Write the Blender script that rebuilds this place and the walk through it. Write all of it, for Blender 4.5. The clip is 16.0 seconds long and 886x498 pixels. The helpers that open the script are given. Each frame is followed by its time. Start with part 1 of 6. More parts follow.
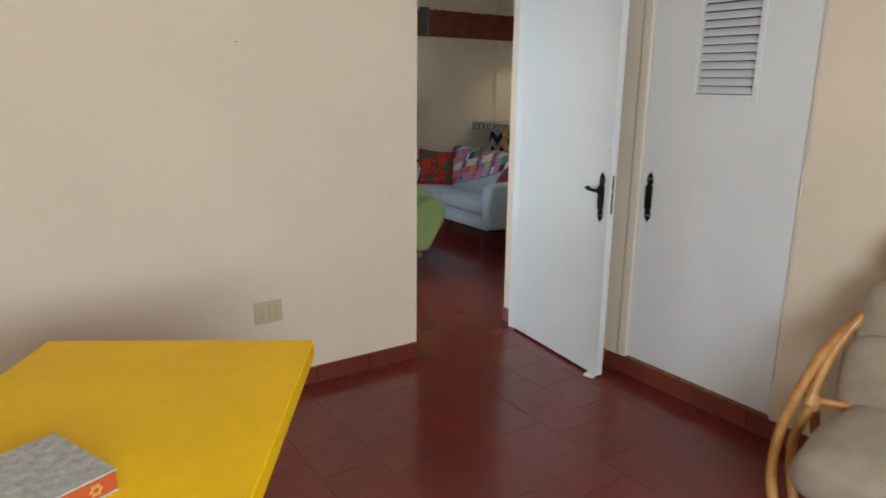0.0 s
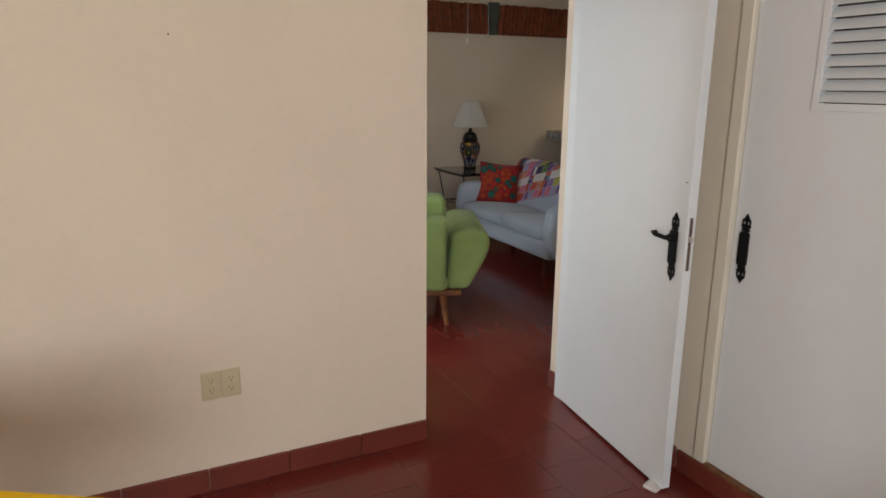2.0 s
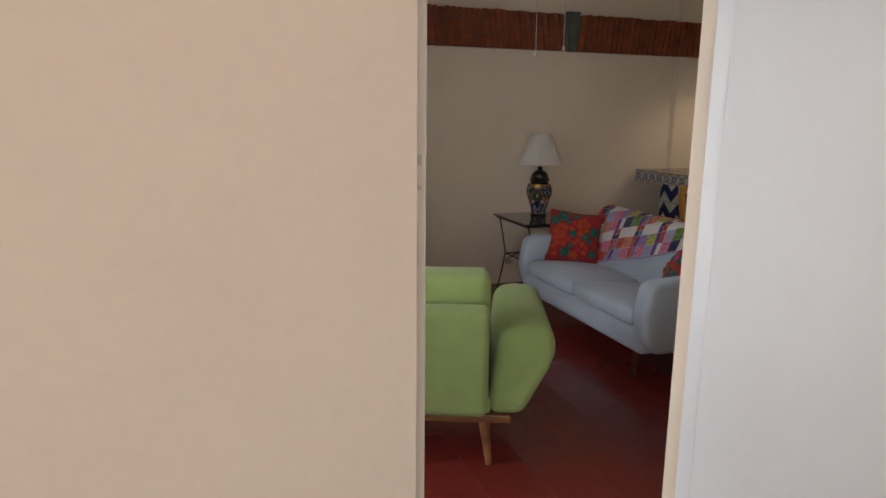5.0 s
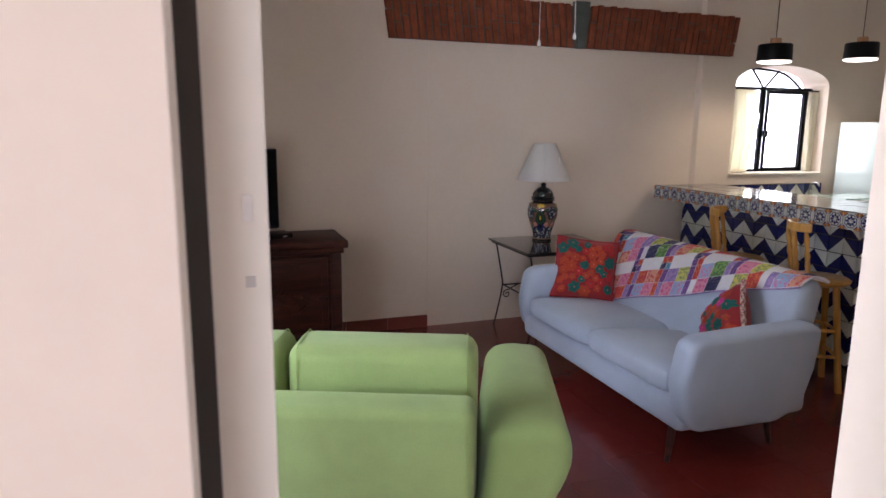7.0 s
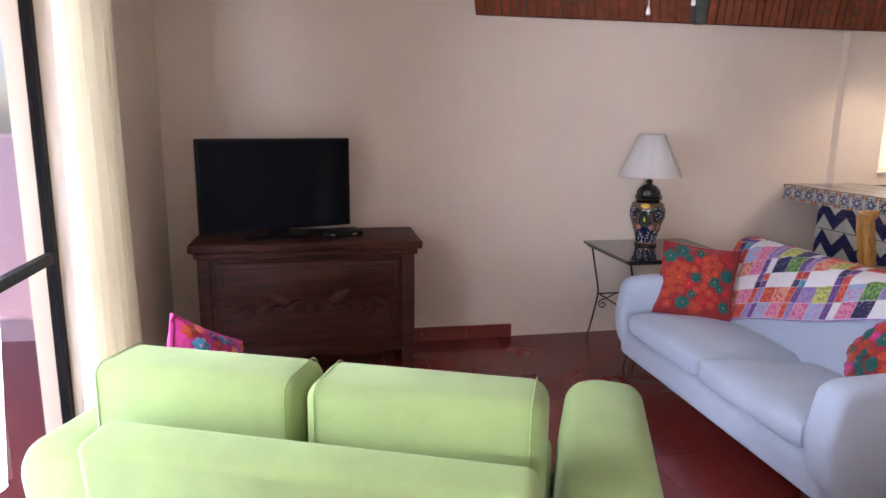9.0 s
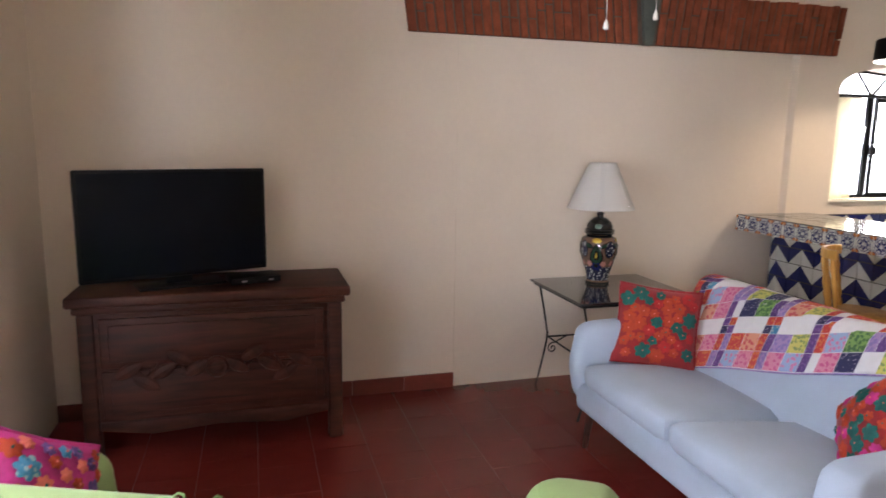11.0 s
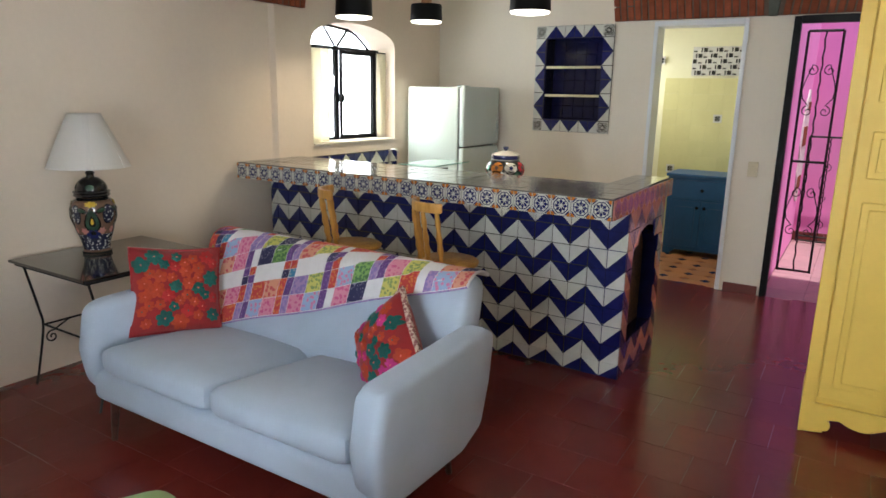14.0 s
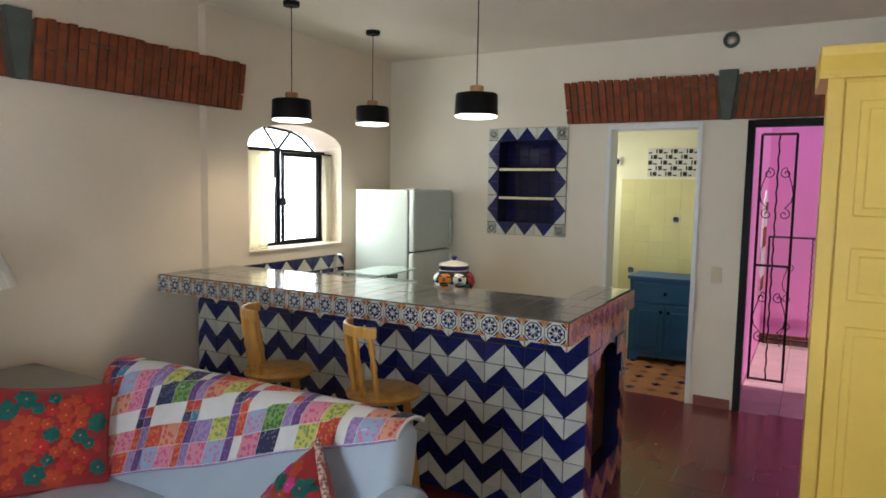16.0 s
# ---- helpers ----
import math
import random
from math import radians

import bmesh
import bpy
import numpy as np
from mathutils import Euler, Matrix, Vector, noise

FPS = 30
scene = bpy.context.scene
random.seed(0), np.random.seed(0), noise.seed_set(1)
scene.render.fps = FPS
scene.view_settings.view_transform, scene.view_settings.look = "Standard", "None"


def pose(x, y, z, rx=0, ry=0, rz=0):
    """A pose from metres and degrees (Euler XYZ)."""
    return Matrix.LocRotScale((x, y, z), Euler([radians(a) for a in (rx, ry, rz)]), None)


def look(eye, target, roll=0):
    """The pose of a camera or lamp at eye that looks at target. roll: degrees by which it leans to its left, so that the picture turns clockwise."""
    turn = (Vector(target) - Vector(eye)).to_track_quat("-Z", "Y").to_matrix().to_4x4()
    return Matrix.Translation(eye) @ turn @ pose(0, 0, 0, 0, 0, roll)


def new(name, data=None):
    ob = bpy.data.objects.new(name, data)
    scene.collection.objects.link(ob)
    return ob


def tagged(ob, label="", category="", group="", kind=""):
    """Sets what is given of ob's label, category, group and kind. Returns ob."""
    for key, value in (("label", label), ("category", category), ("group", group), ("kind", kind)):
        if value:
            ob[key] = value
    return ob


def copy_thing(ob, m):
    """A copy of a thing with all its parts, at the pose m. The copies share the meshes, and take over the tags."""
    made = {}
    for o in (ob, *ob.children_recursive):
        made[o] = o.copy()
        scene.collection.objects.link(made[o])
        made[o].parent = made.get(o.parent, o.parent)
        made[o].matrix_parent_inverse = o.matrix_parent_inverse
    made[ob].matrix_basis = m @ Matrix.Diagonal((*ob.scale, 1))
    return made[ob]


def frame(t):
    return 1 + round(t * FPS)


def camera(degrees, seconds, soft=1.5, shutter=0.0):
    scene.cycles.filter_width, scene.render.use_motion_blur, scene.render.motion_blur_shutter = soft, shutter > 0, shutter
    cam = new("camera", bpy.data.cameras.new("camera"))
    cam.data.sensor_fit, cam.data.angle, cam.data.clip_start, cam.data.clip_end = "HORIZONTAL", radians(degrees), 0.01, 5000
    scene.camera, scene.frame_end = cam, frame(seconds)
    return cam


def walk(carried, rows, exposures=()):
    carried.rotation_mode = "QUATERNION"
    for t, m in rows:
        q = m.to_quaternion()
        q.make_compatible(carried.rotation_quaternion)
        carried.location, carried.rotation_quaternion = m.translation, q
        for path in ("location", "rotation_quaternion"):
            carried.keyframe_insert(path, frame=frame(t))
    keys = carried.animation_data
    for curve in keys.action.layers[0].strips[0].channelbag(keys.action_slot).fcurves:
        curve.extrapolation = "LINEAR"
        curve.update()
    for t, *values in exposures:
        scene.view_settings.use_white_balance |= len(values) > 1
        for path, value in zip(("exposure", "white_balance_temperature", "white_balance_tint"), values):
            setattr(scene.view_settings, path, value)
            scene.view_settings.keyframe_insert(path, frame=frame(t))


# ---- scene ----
# camera and walk
cam = camera(67.4, 16.0, soft=1.6, shutter=0.3)
PATH = [
    (0, (0.522, 0.426, 1.542), (1.618, 2.028, 1.057), 0.7),
    (0.5, (0.684, 0.625, 1.543), (1.651, 2.308, 1.06), 0.8),
    (1, (0.86, 0.802, 1.523), (1.804, 2.501, 1.05), 0.9),
    (1.5, (1.106, 0.886, 1.533), (2.035, 2.594, 1.063), 0.7),
    (2, (1.291, 1.001, 1.549), (2.148, 2.744, 1.072), 0.5),
    (2.5, (1.446, 1.252, 1.548), (2.268, 3.015, 1.08), 0.7),
    (3, (1.617, 1.45, 1.538), (2.434, 3.222, 1.098), 0.5),
    (3.5, (1.771, 1.595, 1.567), (2.56, 3.382, 1.139), 0.6),
    (4, (1.849, 1.77, 1.536), (2.526, 3.61, 1.139), 0.8),
    (6.5, (2.369, 2.915, 1.544), (3.015, 4.766, 1.147), 0.6),
    (7, (2.449, 3.064, 1.508), (3.104, 4.918, 1.144), 0.6),
    (7.5, (2.566, 3.178, 1.482), (3.222, 5.036, 1.141), 0.6),
    (8, (2.601, 3.285, 1.487), (3.179, 5.161, 1.107), 0.5),
    (8.2, (2.611, 3.327, 1.476), (3.101, 5.227, 1.085), 0.5),
    (10.3, (2.827, 3.801, 1.492), (3.148, 5.74, 1.122), 0.7),
    (10.5, (2.833, 3.856, 1.475), (3.205, 5.793, 1.142), 0.6),
    (11, (2.817, 3.953, 1.505), (3.36, 5.851, 1.183), 0.8),
    (11.5, (2.799, 4.076, 1.536), (3.679, 5.843, 1.214), 1.3),
    (12, (2.821, 4.08, 1.504), (4.049, 5.631, 1.207), 0.9),
    (12.5, (2.817, 4.078, 1.502), (4.246, 5.445, 1.202), 1.2),
    (13, (2.83, 4.087, 1.498), (4.38, 5.308, 1.175), 1.2),
    (13.5, (2.849, 4.097, 1.496), (4.492, 5.17, 1.109), 1.1),
    (14, (2.866, 4.126, 1.52), (4.519, 5.155, 1.065), 1.1),
    (14.5, (2.885, 4.126, 1.551), (4.546, 5.14, 1.09), 1.2),
    (15, (3.002, 4.155, 1.589), (4.682, 5.164, 1.193), 0.9),
    (15.5, (3.156, 4.169, 1.606), (4.861, 5.177, 1.325), 1.0),
    (16, (3.283, 4.222, 1.601), (5.022, 5.192, 1.417), 1.0),
]
walk(cam, [(t, look(eye, target, roll)) for t, eye, target, roll in PATH],
     exposures=[(0, -1.25, 6350, 5), (1, -1.3, 6700, 10), (4, -1.4, 7000, 12), (6.5, -0.75, 6450, 22), (7, -0.5, 6050, 23), (8.2, 0.1, 5850, 28), (10.5, 0.25, 6350, 28), (11.5, 0.1, 6300, 12), (12.5, -0.15, 6400, 10), (14.5, 0.0, 6250, 9), (16, -0.27, 6250, 8)])

# world, sun, the daylight of the openings and an added bathroom fill lamp
world = bpy.data.worlds.new("world")
scene.world = world
world.use_nodes = True
wn = world.node_tree.nodes
sky = wn.new("ShaderNodeTexSky")
sky.sky_type, sky.sun_disc = "NISHITA", False
sky.sun_elevation, sky.sun_rotation = radians(70), radians(206)
wn["Background"].inputs["Strength"].default_value = 0.15
world.node_tree.links.new(sky.outputs[0], wn["Background"].inputs[0])
sun = new("sun", bpy.data.lights.new("sun", "SUN"))
sun.data.energy, sun.data.angle, sun.data.color = 4.2, radians(0.6), (1.0, 0.95, 0.87)
sun.matrix_world = look((0, 0, 20), (0.15, 0.30, 19.06))


def daylight(name, eye, target, sx, sy, watts, colour=(0.93, 0.97, 1.0)):
    lamp = new(name, bpy.data.lights.new(name, "AREA"))
    lamp.data.shape, lamp.data.size, lamp.data.size_y = "RECTANGLE", sx, sy
    lamp.data.energy, lamp.data.color = watts, colour
    lamp.matrix_world = look(eye, target)
    return lamp


daylight("daylight_terrace", (1.50, 5.20, 1.15), (5.0, 4.6, 0.9), 1.45, 2.0, 98, (0.84, 0.93, 1.0))
daylight("daylight_kitchen", (7.25, 7.93, 1.5), (7.25, 5.0, 1.1), 0.62, 0.7, 15, (0.97, 1.0, 0.98))
daylight("daylight_bedroom", (0.6, -1.02, 1.45), (1.6, 3.0, 1.0), 1.7, 1.2, 225, (0.90, 0.96, 1.0))
# fill lamp added to brighten the bathroom; the wall behind it has no window
daylight("bathroom_fill", (9.6, 6.42, 1.75), (9.6, 4.5, 1.0), 0.9, 0.7, 13, (1.0, 1.0, 0.98))


# ---- materials ----
def mat(name, base, rough=0.6, metal=0.0, var=0.12, scale=6.0, grain=60.0, bump=0.15, coat=0.0, sheen=0.0, per_object=0.0, spec=0.5):
    """A surface with large stains, fine grain and relief, at real-world size."""
    m = bpy.data.materials.new(name)
    m.use_nodes = True
    nt = m.node_tree
    n, l = nt.nodes, nt.links
    b = n["Principled BSDF"]
    geo = n.new("ShaderNodeNewGeometry")
    big, fine = n.new("ShaderNodeTexNoise"), n.new("ShaderNodeTexNoise")
    big.inputs["Scale"].default_value, big.inputs["Detail"].default_value = scale, 4
    fine.inputs["Scale"].default_value, fine.inputs["Detail"].default_value = grain, 3
    for q in (big, fine):
        l.new(geo.outputs["Position"], q.inputs["Vector"])
    mix = n.new("ShaderNodeMath")
    mix.operation = "MULTIPLY_ADD"
    mix.inputs[1].default_value = 0.35
    l.new(fine.outputs["Fac"], mix.inputs[0])
    l.new(big.outputs["Fac"], mix.inputs[2])
    rng = n.new("ShaderNodeMapRange")
    rng.inputs["From Min"].default_value, rng.inputs["From Max"].default_value = 0.4, 0.95
    rng.inputs["To Min"].default_value, rng.inputs["To Max"].default_value = 1 - var, 1 + var
    l.new(mix.outputs[0], rng.inputs["Value"])
    value = rng.outputs["Result"]
    if per_object:
        info = n.new("ShaderNodeObjectInfo")
        r2 = n.new("ShaderNodeMapRange")
        r2.inputs["To Min"].default_value, r2.inputs["To Max"].default_value = 1 - per_object, 1 + per_object
        l.new(info.outputs["Random"], r2.inputs["Value"])
        mul = n.new("ShaderNodeMath")
        mul.operation = "MULTIPLY"
        l.new(value, mul.inputs[0])
        l.new(r2.outputs["Result"], mul.inputs[1])
        value = mul.outputs[0]
    hsv = n.new("ShaderNodeHueSaturation")
    hsv.inputs["Color"].default_value = (*base, 1)
    l.new(value, hsv.inputs["Value"])
    l.new(hsv.outputs["Color"], b.inputs["Base Color"])
    rr = n.new("ShaderNodeMapRange")
    lo, hi = max(0.02, rough - 0.1), min(1, rough + 0.1)
    lo, hi = (max(lo, 0.29), hi) if rough > 0.28 else (lo, min(hi, 0.26))
    rr.inputs["To Min"].default_value, rr.inputs["To Max"].default_value = lo, hi
    l.new(big.outputs["Fac"], rr.inputs["Value"])
    l.new(rr.outputs["Result"], b.inputs["Roughness"])
    b.inputs["Metallic"].default_value = metal
    b.inputs["Specular IOR Level"].default_value = spec
    b.inputs["Coat Weight"].default_value = coat
    b.inputs["Coat Roughness"].default_value = 0.12
    b.inputs["Sheen Weight"].default_value = sheen
    if bump:
        bn = n.new("ShaderNodeBump")
        bn.inputs["Strength"].default_value, bn.inputs["Distance"].default_value = bump, 0.004
        l.new(mix.outputs[0], bn.inputs["Height"])
        l.new(bn.outputs["Normal"], b.inputs["Normal"])
    return m


def wood_mat(name, dark, light, rough=0.45, axis=(1, 8, 8), scale=3.0, coat=0.0):
    m = bpy.data.materials.new(name)
    m.use_nodes = True
    n, l = m.node_tree.nodes, m.node_tree.links
    b = n["Principled BSDF"]
    co, mp, ns = n.new("ShaderNodeTexCoord"), n.new("ShaderNodeMapping"), n.new("ShaderNodeTexNoise")
    mp.inputs["Scale"].default_value = axis
    ns.inputs["Scale"].default_value, ns.inputs["Detail"].default_value, ns.inputs["Distortion"].default_value = scale, 6, 0.8
    ramp = n.new("ShaderNodeValToRGB")
    ramp.color_ramp.elements[0].color, ramp.color_ramp.elements[1].color = (*dark, 1), (*light, 1)
    ramp.color_ramp.elements[0].position, ramp.color_ramp.elements[1].position = 0.3, 0.7
    l.new(co.outputs["Object"], mp.inputs["Vector"])
    l.new(mp.outputs[0], ns.inputs["Vector"])
    l.new(ns.outputs["Fac"], ramp.inputs[0])
    l.new(ramp.outputs[0], b.inputs["Base Color"])
    bn = n.new("ShaderNodeBump")
    bn.inputs["Strength"].default_value, bn.inputs["Distance"].default_value = 0.2, 0.003
    l.new(ns.outputs["Fac"], bn.inputs["Height"])
    l.new(bn.outputs["Normal"], b.inputs["Normal"])
    b.inputs["Roughness"].default_value = rough
    b.inputs["Specular IOR Level"].default_value = 0.3
    b.inputs["Coat Weight"].default_value = coat
    return m


def glow(name, colour, strength):
    m = bpy.data.materials.new(name)
    m.use_nodes = True
    b = m.node_tree.nodes["Principled BSDF"]
    b.inputs["Base Color"].default_value = (*colour, 1)
    b.inputs["Emission Color"].default_value, b.inputs["Emission Strength"].default_value = (*colour, 1), strength
    return m


def sheer(name, colour, through_light):
    """Thin cloth that lets daylight through."""
    m = bpy.data.materials.new(name)
    m.use_nodes = True
    n, l = m.node_tree.nodes, m.node_tree.links
    b, out = n["Principled BSDF"], n["Material Output"]
    tr, mx, ns = n.new("ShaderNodeBsdfTranslucent"), n.new("ShaderNodeMixShader"), n.new("ShaderNodeTexNoise")
    ns.inputs["Scale"].default_value = 180
    b.inputs["Base Color"].default_value = tr.inputs["Color"].default_value = (*colour, 1)
    b.inputs["Roughness"].default_value = 0.9
    mx.inputs[0].default_value = through_light
    bn = n.new("ShaderNodeBump")
    bn.inputs["Strength"].default_value = 0.1
    l.new(ns.outputs["Fac"], bn.inputs["Height"])
    l.new(bn.outputs["Normal"], b.inputs["Normal"])
    l.new(b.outputs[0], mx.inputs[1])
    l.new(tr.outputs[0], mx.inputs[2])
    l.new(mx.outputs[0], out.inputs["Surface"])
    return m


def clear_glass(name, tint=(1, 1, 1)):
    m = bpy.data.materials.new(name)
    m.use_nodes = True
    b = m.node_tree.nodes["Principled BSDF"]
    b.inputs["Base Color"].default_value = (*tint, 1)
    b.inputs["Transmission Weight"].default_value, b.inputs["Roughness"].default_value, b.inputs["IOR"].default_value = 1.0, 0.02, 1.45
    return m


def cotton_print(name, ground_col, motif, scale=60, rough=0.9, size=0.5):
    """Small blots of a second colour scattered on a ground."""
    m = bpy.data.materials.new(name)
    m.use_nodes = True
    n, l = m.node_tree.nodes, m.node_tree.links
    b, vo, geo, ramp, ns = n["Principled BSDF"], n.new("ShaderNodeTexVoronoi"), n.new("ShaderNodeNewGeometry"), n.new("ShaderNodeValToRGB"), n.new("ShaderNodeTexNoise")
    ns.inputs["Scale"].default_value, vo.inputs["Scale"].default_value = scale * 0.6, scale
    warp = n.new("ShaderNodeVectorMath")
    warp.operation = "MULTIPLY_ADD"
    warp.inputs[1].default_value = (0.02, 0.02, 0.02)
    l.new(ns.outputs["Color"], warp.inputs[0])
    l.new(geo.outputs["Position"], warp.inputs[2])
    l.new(geo.outputs["Position"], ns.inputs["Vector"])
    l.new(warp.outputs[0], vo.inputs["Vector"])
    e = ramp.color_ramp.elements
    e[0].position, e[1].position = size - 0.06, size + 0.06
    e[0].color, e[1].color = (*motif, 1), (*ground_col, 1)
    l.new(vo.outputs["Distance"], ramp.inputs[0])
    l.new(ramp.outputs[0], b.inputs["Base Color"])
    b.inputs["Roughness"].default_value = rough
    bn = n.new("ShaderNodeBump")
    bn.inputs["Strength"].default_value, bn.inputs["Distance"].default_value = 0.12, 0.003
    l.new(ns.outputs["Fac"], bn.inputs["Height"])
    l.new(bn.outputs["Normal"], b.inputs["Normal"])
    return m


def checked(name, light, dark, scale):
    """Small woven checks."""
    m = bpy.data.materials.new(name)
    m.use_nodes = True
    n, l = m.node_tree.nodes, m.node_tree.links
    b, ck, geo, ns = n["Principled BSDF"], n.new("ShaderNodeTexChecker"), n.new("ShaderNodeNewGeometry"), n.new("ShaderNodeTexNoise")
    ck.inputs["Color1"].default_value, ck.inputs["Color2"].default_value, ck.inputs["Scale"].default_value = (*light, 1), (*dark, 1), scale
    l.new(geo.outputs["Position"], ck.inputs["Vector"])
    l.new(ck.outputs["Color"], b.inputs["Base Color"])
    ns.inputs["Scale"].default_value = 250
    bn = n.new("ShaderNodeBump")
    bn.inputs["Strength"].default_value = 0.2
    l.new(ns.outputs["Fac"], bn.inputs["Height"])
    l.new(bn.outputs["Normal"], b.inputs["Normal"])
    b.inputs["Roughness"].default_value = 0.9
    return m


PLASTER = mat("peach_plaster", (0.74, 0.635, 0.52), 0.75, var=0.05, scale=1.6, grain=35, bump=0.35)
CEILING = mat("ceiling_plaster", (0.74, 0.68, 0.58), 0.8, var=0.05, scale=2, grain=40, bump=0.3)
WHITE = mat("white_enamel", (0.71, 0.735, 0.765), 0.35, var=0.03, scale=3, grain=25, bump=0.08)
CREAMPAINT = mat("cream_paint", (0.73, 0.67, 0.57), 0.5, var=0.04, scale=3, grain=30, bump=0.15)
WHITEWALL = mat("white_wall", (0.74, 0.68, 0.575), 0.75, var=0.04, scale=2, grain=35, bump=0.3)
FLOORRED = mat("red_clay_tile", (0.150, 0.021, 0.016), 0.25, var=0.20, scale=1.3, grain=14, bump=0.03, per_object=0.05)
GROUT = mat("dark_red_grout", (0.130, 0.021, 0.016), 0.30, var=0.2, scale=5, grain=50, bump=0.4)
SKIRT = mat("red_skirting_tile", (0.17, 0.036, 0.025), 0.35, var=0.2, scale=4, grain=30, bump=0.25, per_object=0.12)
GREEN = mat("green_velvet", (0.262, 0.362, 0.125), 0.9, var=0.10, scale=9, grain=190, bump=0.6, sheen=0.12)
GREY = mat("grey_blue_fabric", (0.395, 0.468, 0.575), 0.88, var=0.07, scale=5, grain=220, bump=0.45, sheen=0.15)
DARKWOOD = wood_mat("dark_carved_wood", (0.020, 0.005, 0.003), (0.078, 0.021, 0.011), 0.55, (1, 9, 9), 3, 0.0)
BASEWOOD = wood_mat("walnut_base", (0.10, 0.035, 0.012), (0.24, 0.10, 0.035), 0.4)
PINE = wood_mat("honey_pine", (0.42, 0.19, 0.035), (0.66, 0.36, 0.085), 0.38, (6, 6, 1), 4, 0.25)
CORK = wood_mat("light_beech", (0.42, 0.20, 0.09), (0.58, 0.32, 0.16), 0.5)
RUST = mat("rusty_steel", (0.13, 0.085, 0.06), 0.55, metal=0.4, var=0.4, scale=60, grain=200, bump=0.4)
BLACK = mat("black_metal", (0.006, 0.006, 0.007), 0.5, metal=0.0, spec=0.15, var=0.2, scale=20, grain=90, bump=0.2)
IRON = mat("wrought_iron", (0.02, 0.018, 0.017), 0.5, metal=0.6, var=0.3, scale=25, grain=90, bump=0.4)
STEEL = mat("brushed_steel", (0.55, 0.53, 0.5), 0.3, metal=1.0, var=0.08, scale=20, grain=120, bump=0.1)
SCREEN = mat("tv_screen", (0.003, 0.004, 0.007), 0.22, spec=0.10, var=0.1, scale=4, grain=20, bump=0.0)
BLACKPLASTIC = mat("black_plastic", (0.006, 0.006, 0.007), 0.4, spec=0.15, var=0.1, scale=10, grain=80, bump=0.05)
YELLOW = mat("yellow_lacquer", (0.90, 0.55, 0.0015), 0.42, spec=0.2, var=0.09, scale=3, grain=30, bump=0.12)
PALEYELLOW = mat("pale_yellow_paint", (0.80, 0.55, 0.10), 0.42, var=0.05, scale=4, grain=40, bump=0.1)
BRICK = mat("red_brick", (0.225, 0.062, 0.030), 0.9, var=0.3, scale=14, grain=80, bump=0.8, per_object=0.14, spec=0.2)
MORTAR = mat("grey_mortar", (0.115, 0.085, 0.065), 0.9, var=0.25, scale=15, grain=80, bump=0.6)
KEYSTONE = mat("grey_green_stone", (0.085, 0.10, 0.085), 0.85, var=0.25, scale=12, grain=70, bump=0.6)
TBLUE = mat("cobalt_glaze", (0.010, 0.014, 0.105), 0.16, var=0.25, scale=20, grain=60, bump=0.12, coat=0.5)
TWHITE = mat("cream_glaze", (0.60, 0.61, 0.56), 0.18, var=0.07, scale=18, grain=60, bump=0.12, coat=0.4, per_object=0.05)
TORANGE = mat("orange_glaze", (0.55, 0.19, 0.03), 0.2, var=0.15, scale=20, grain=60, bump=0.1, coat=0.4)
TGREEN = mat("green_glaze", (0.05, 0.16, 0.10), 0.2, var=0.2, scale=20, grain=60, bump=0.1, coat=0.4)
TTERRA = mat("terracotta_glaze", (0.50, 0.22, 0.12), 0.25, var=0.15, scale=20, grain=60, bump=0.15, coat=0.3, per_object=0.08)
TPINK = mat("rose_glaze", (0.46, 0.20, 0.16), 0.25, var=0.15, scale=20, grain=60, bump=0.15, coat=0.3)
TOPTILE = mat("slate_counter_tile", (0.135, 0.125, 0.115), 0.14, var=0.3, scale=14, grain=40, bump=0.5, coat=0.5, per_object=0.3)
TILEGROUT = mat("dark_grout", (0.032, 0.030, 0.028), 0.8, var=0.2, scale=30, grain=90, bump=0.3)
FRIDGE = mat("white_appliance", (0.54, 0.63, 0.60), 0.22, var=0.02, scale=4, grain=80, bump=0.08, coat=0.2)
GASKET = mat("grey_gasket", (0.05, 0.05, 0.05), 0.7, var=0.1)
OUTLET = mat("ivory_plastic", (0.58, 0.50, 0.33), 0.4, var=0.03, bump=0.0)
SLOT = mat("dark_slot", (0.03, 0.025, 0.02), 0.6, bump=0.0)
SHADECLOTH = sheer("white_pleated_shade", (0.78, 0.76, 0.72), 0.25)
CURTAIN = sheer("cream_curtain", (0.88, 0.84, 0.70), 0.45)
WHITECURTAIN = sheer("white_curtain", (0.76, 0.72, 0.60), 0.55)
GLASS = clear_glass("window_glass")
BLACKGLASS = mat("black_glass", (0.010, 0.010, 0.010), 0.04, var=0.05, bump=0.0, coat=0.5)
LAMPGLOW = glow("lamp_diffuser", (1.0, 0.93, 0.80), 5.0)
SKYGLOW = glow("bright_haze", (0.93, 0.98, 1.0), 4.5)
PINK = mat("pink_plaster", (0.84, 0.30, 0.62), 0.75, var=0.05, scale=2, grain=35, bump=0.35)
PINKFLOOR = mat("rose_floor_tile", (0.46, 0.28, 0.29), 0.4, var=0.15, scale=6, grain=30, bump=0.2, per_object=0.08)
BATHTILE = mat("yellow_wall_tile", (0.66, 0.61, 0.29), 0.25, var=0.05, scale=4, grain=30, bump=0.1, per_object=0.03)
BATHPALE = mat("pale_yellow_wall", (0.74, 0.71, 0.47), 0.7, var=0.04, scale=3, grain=30, bump=0.2)
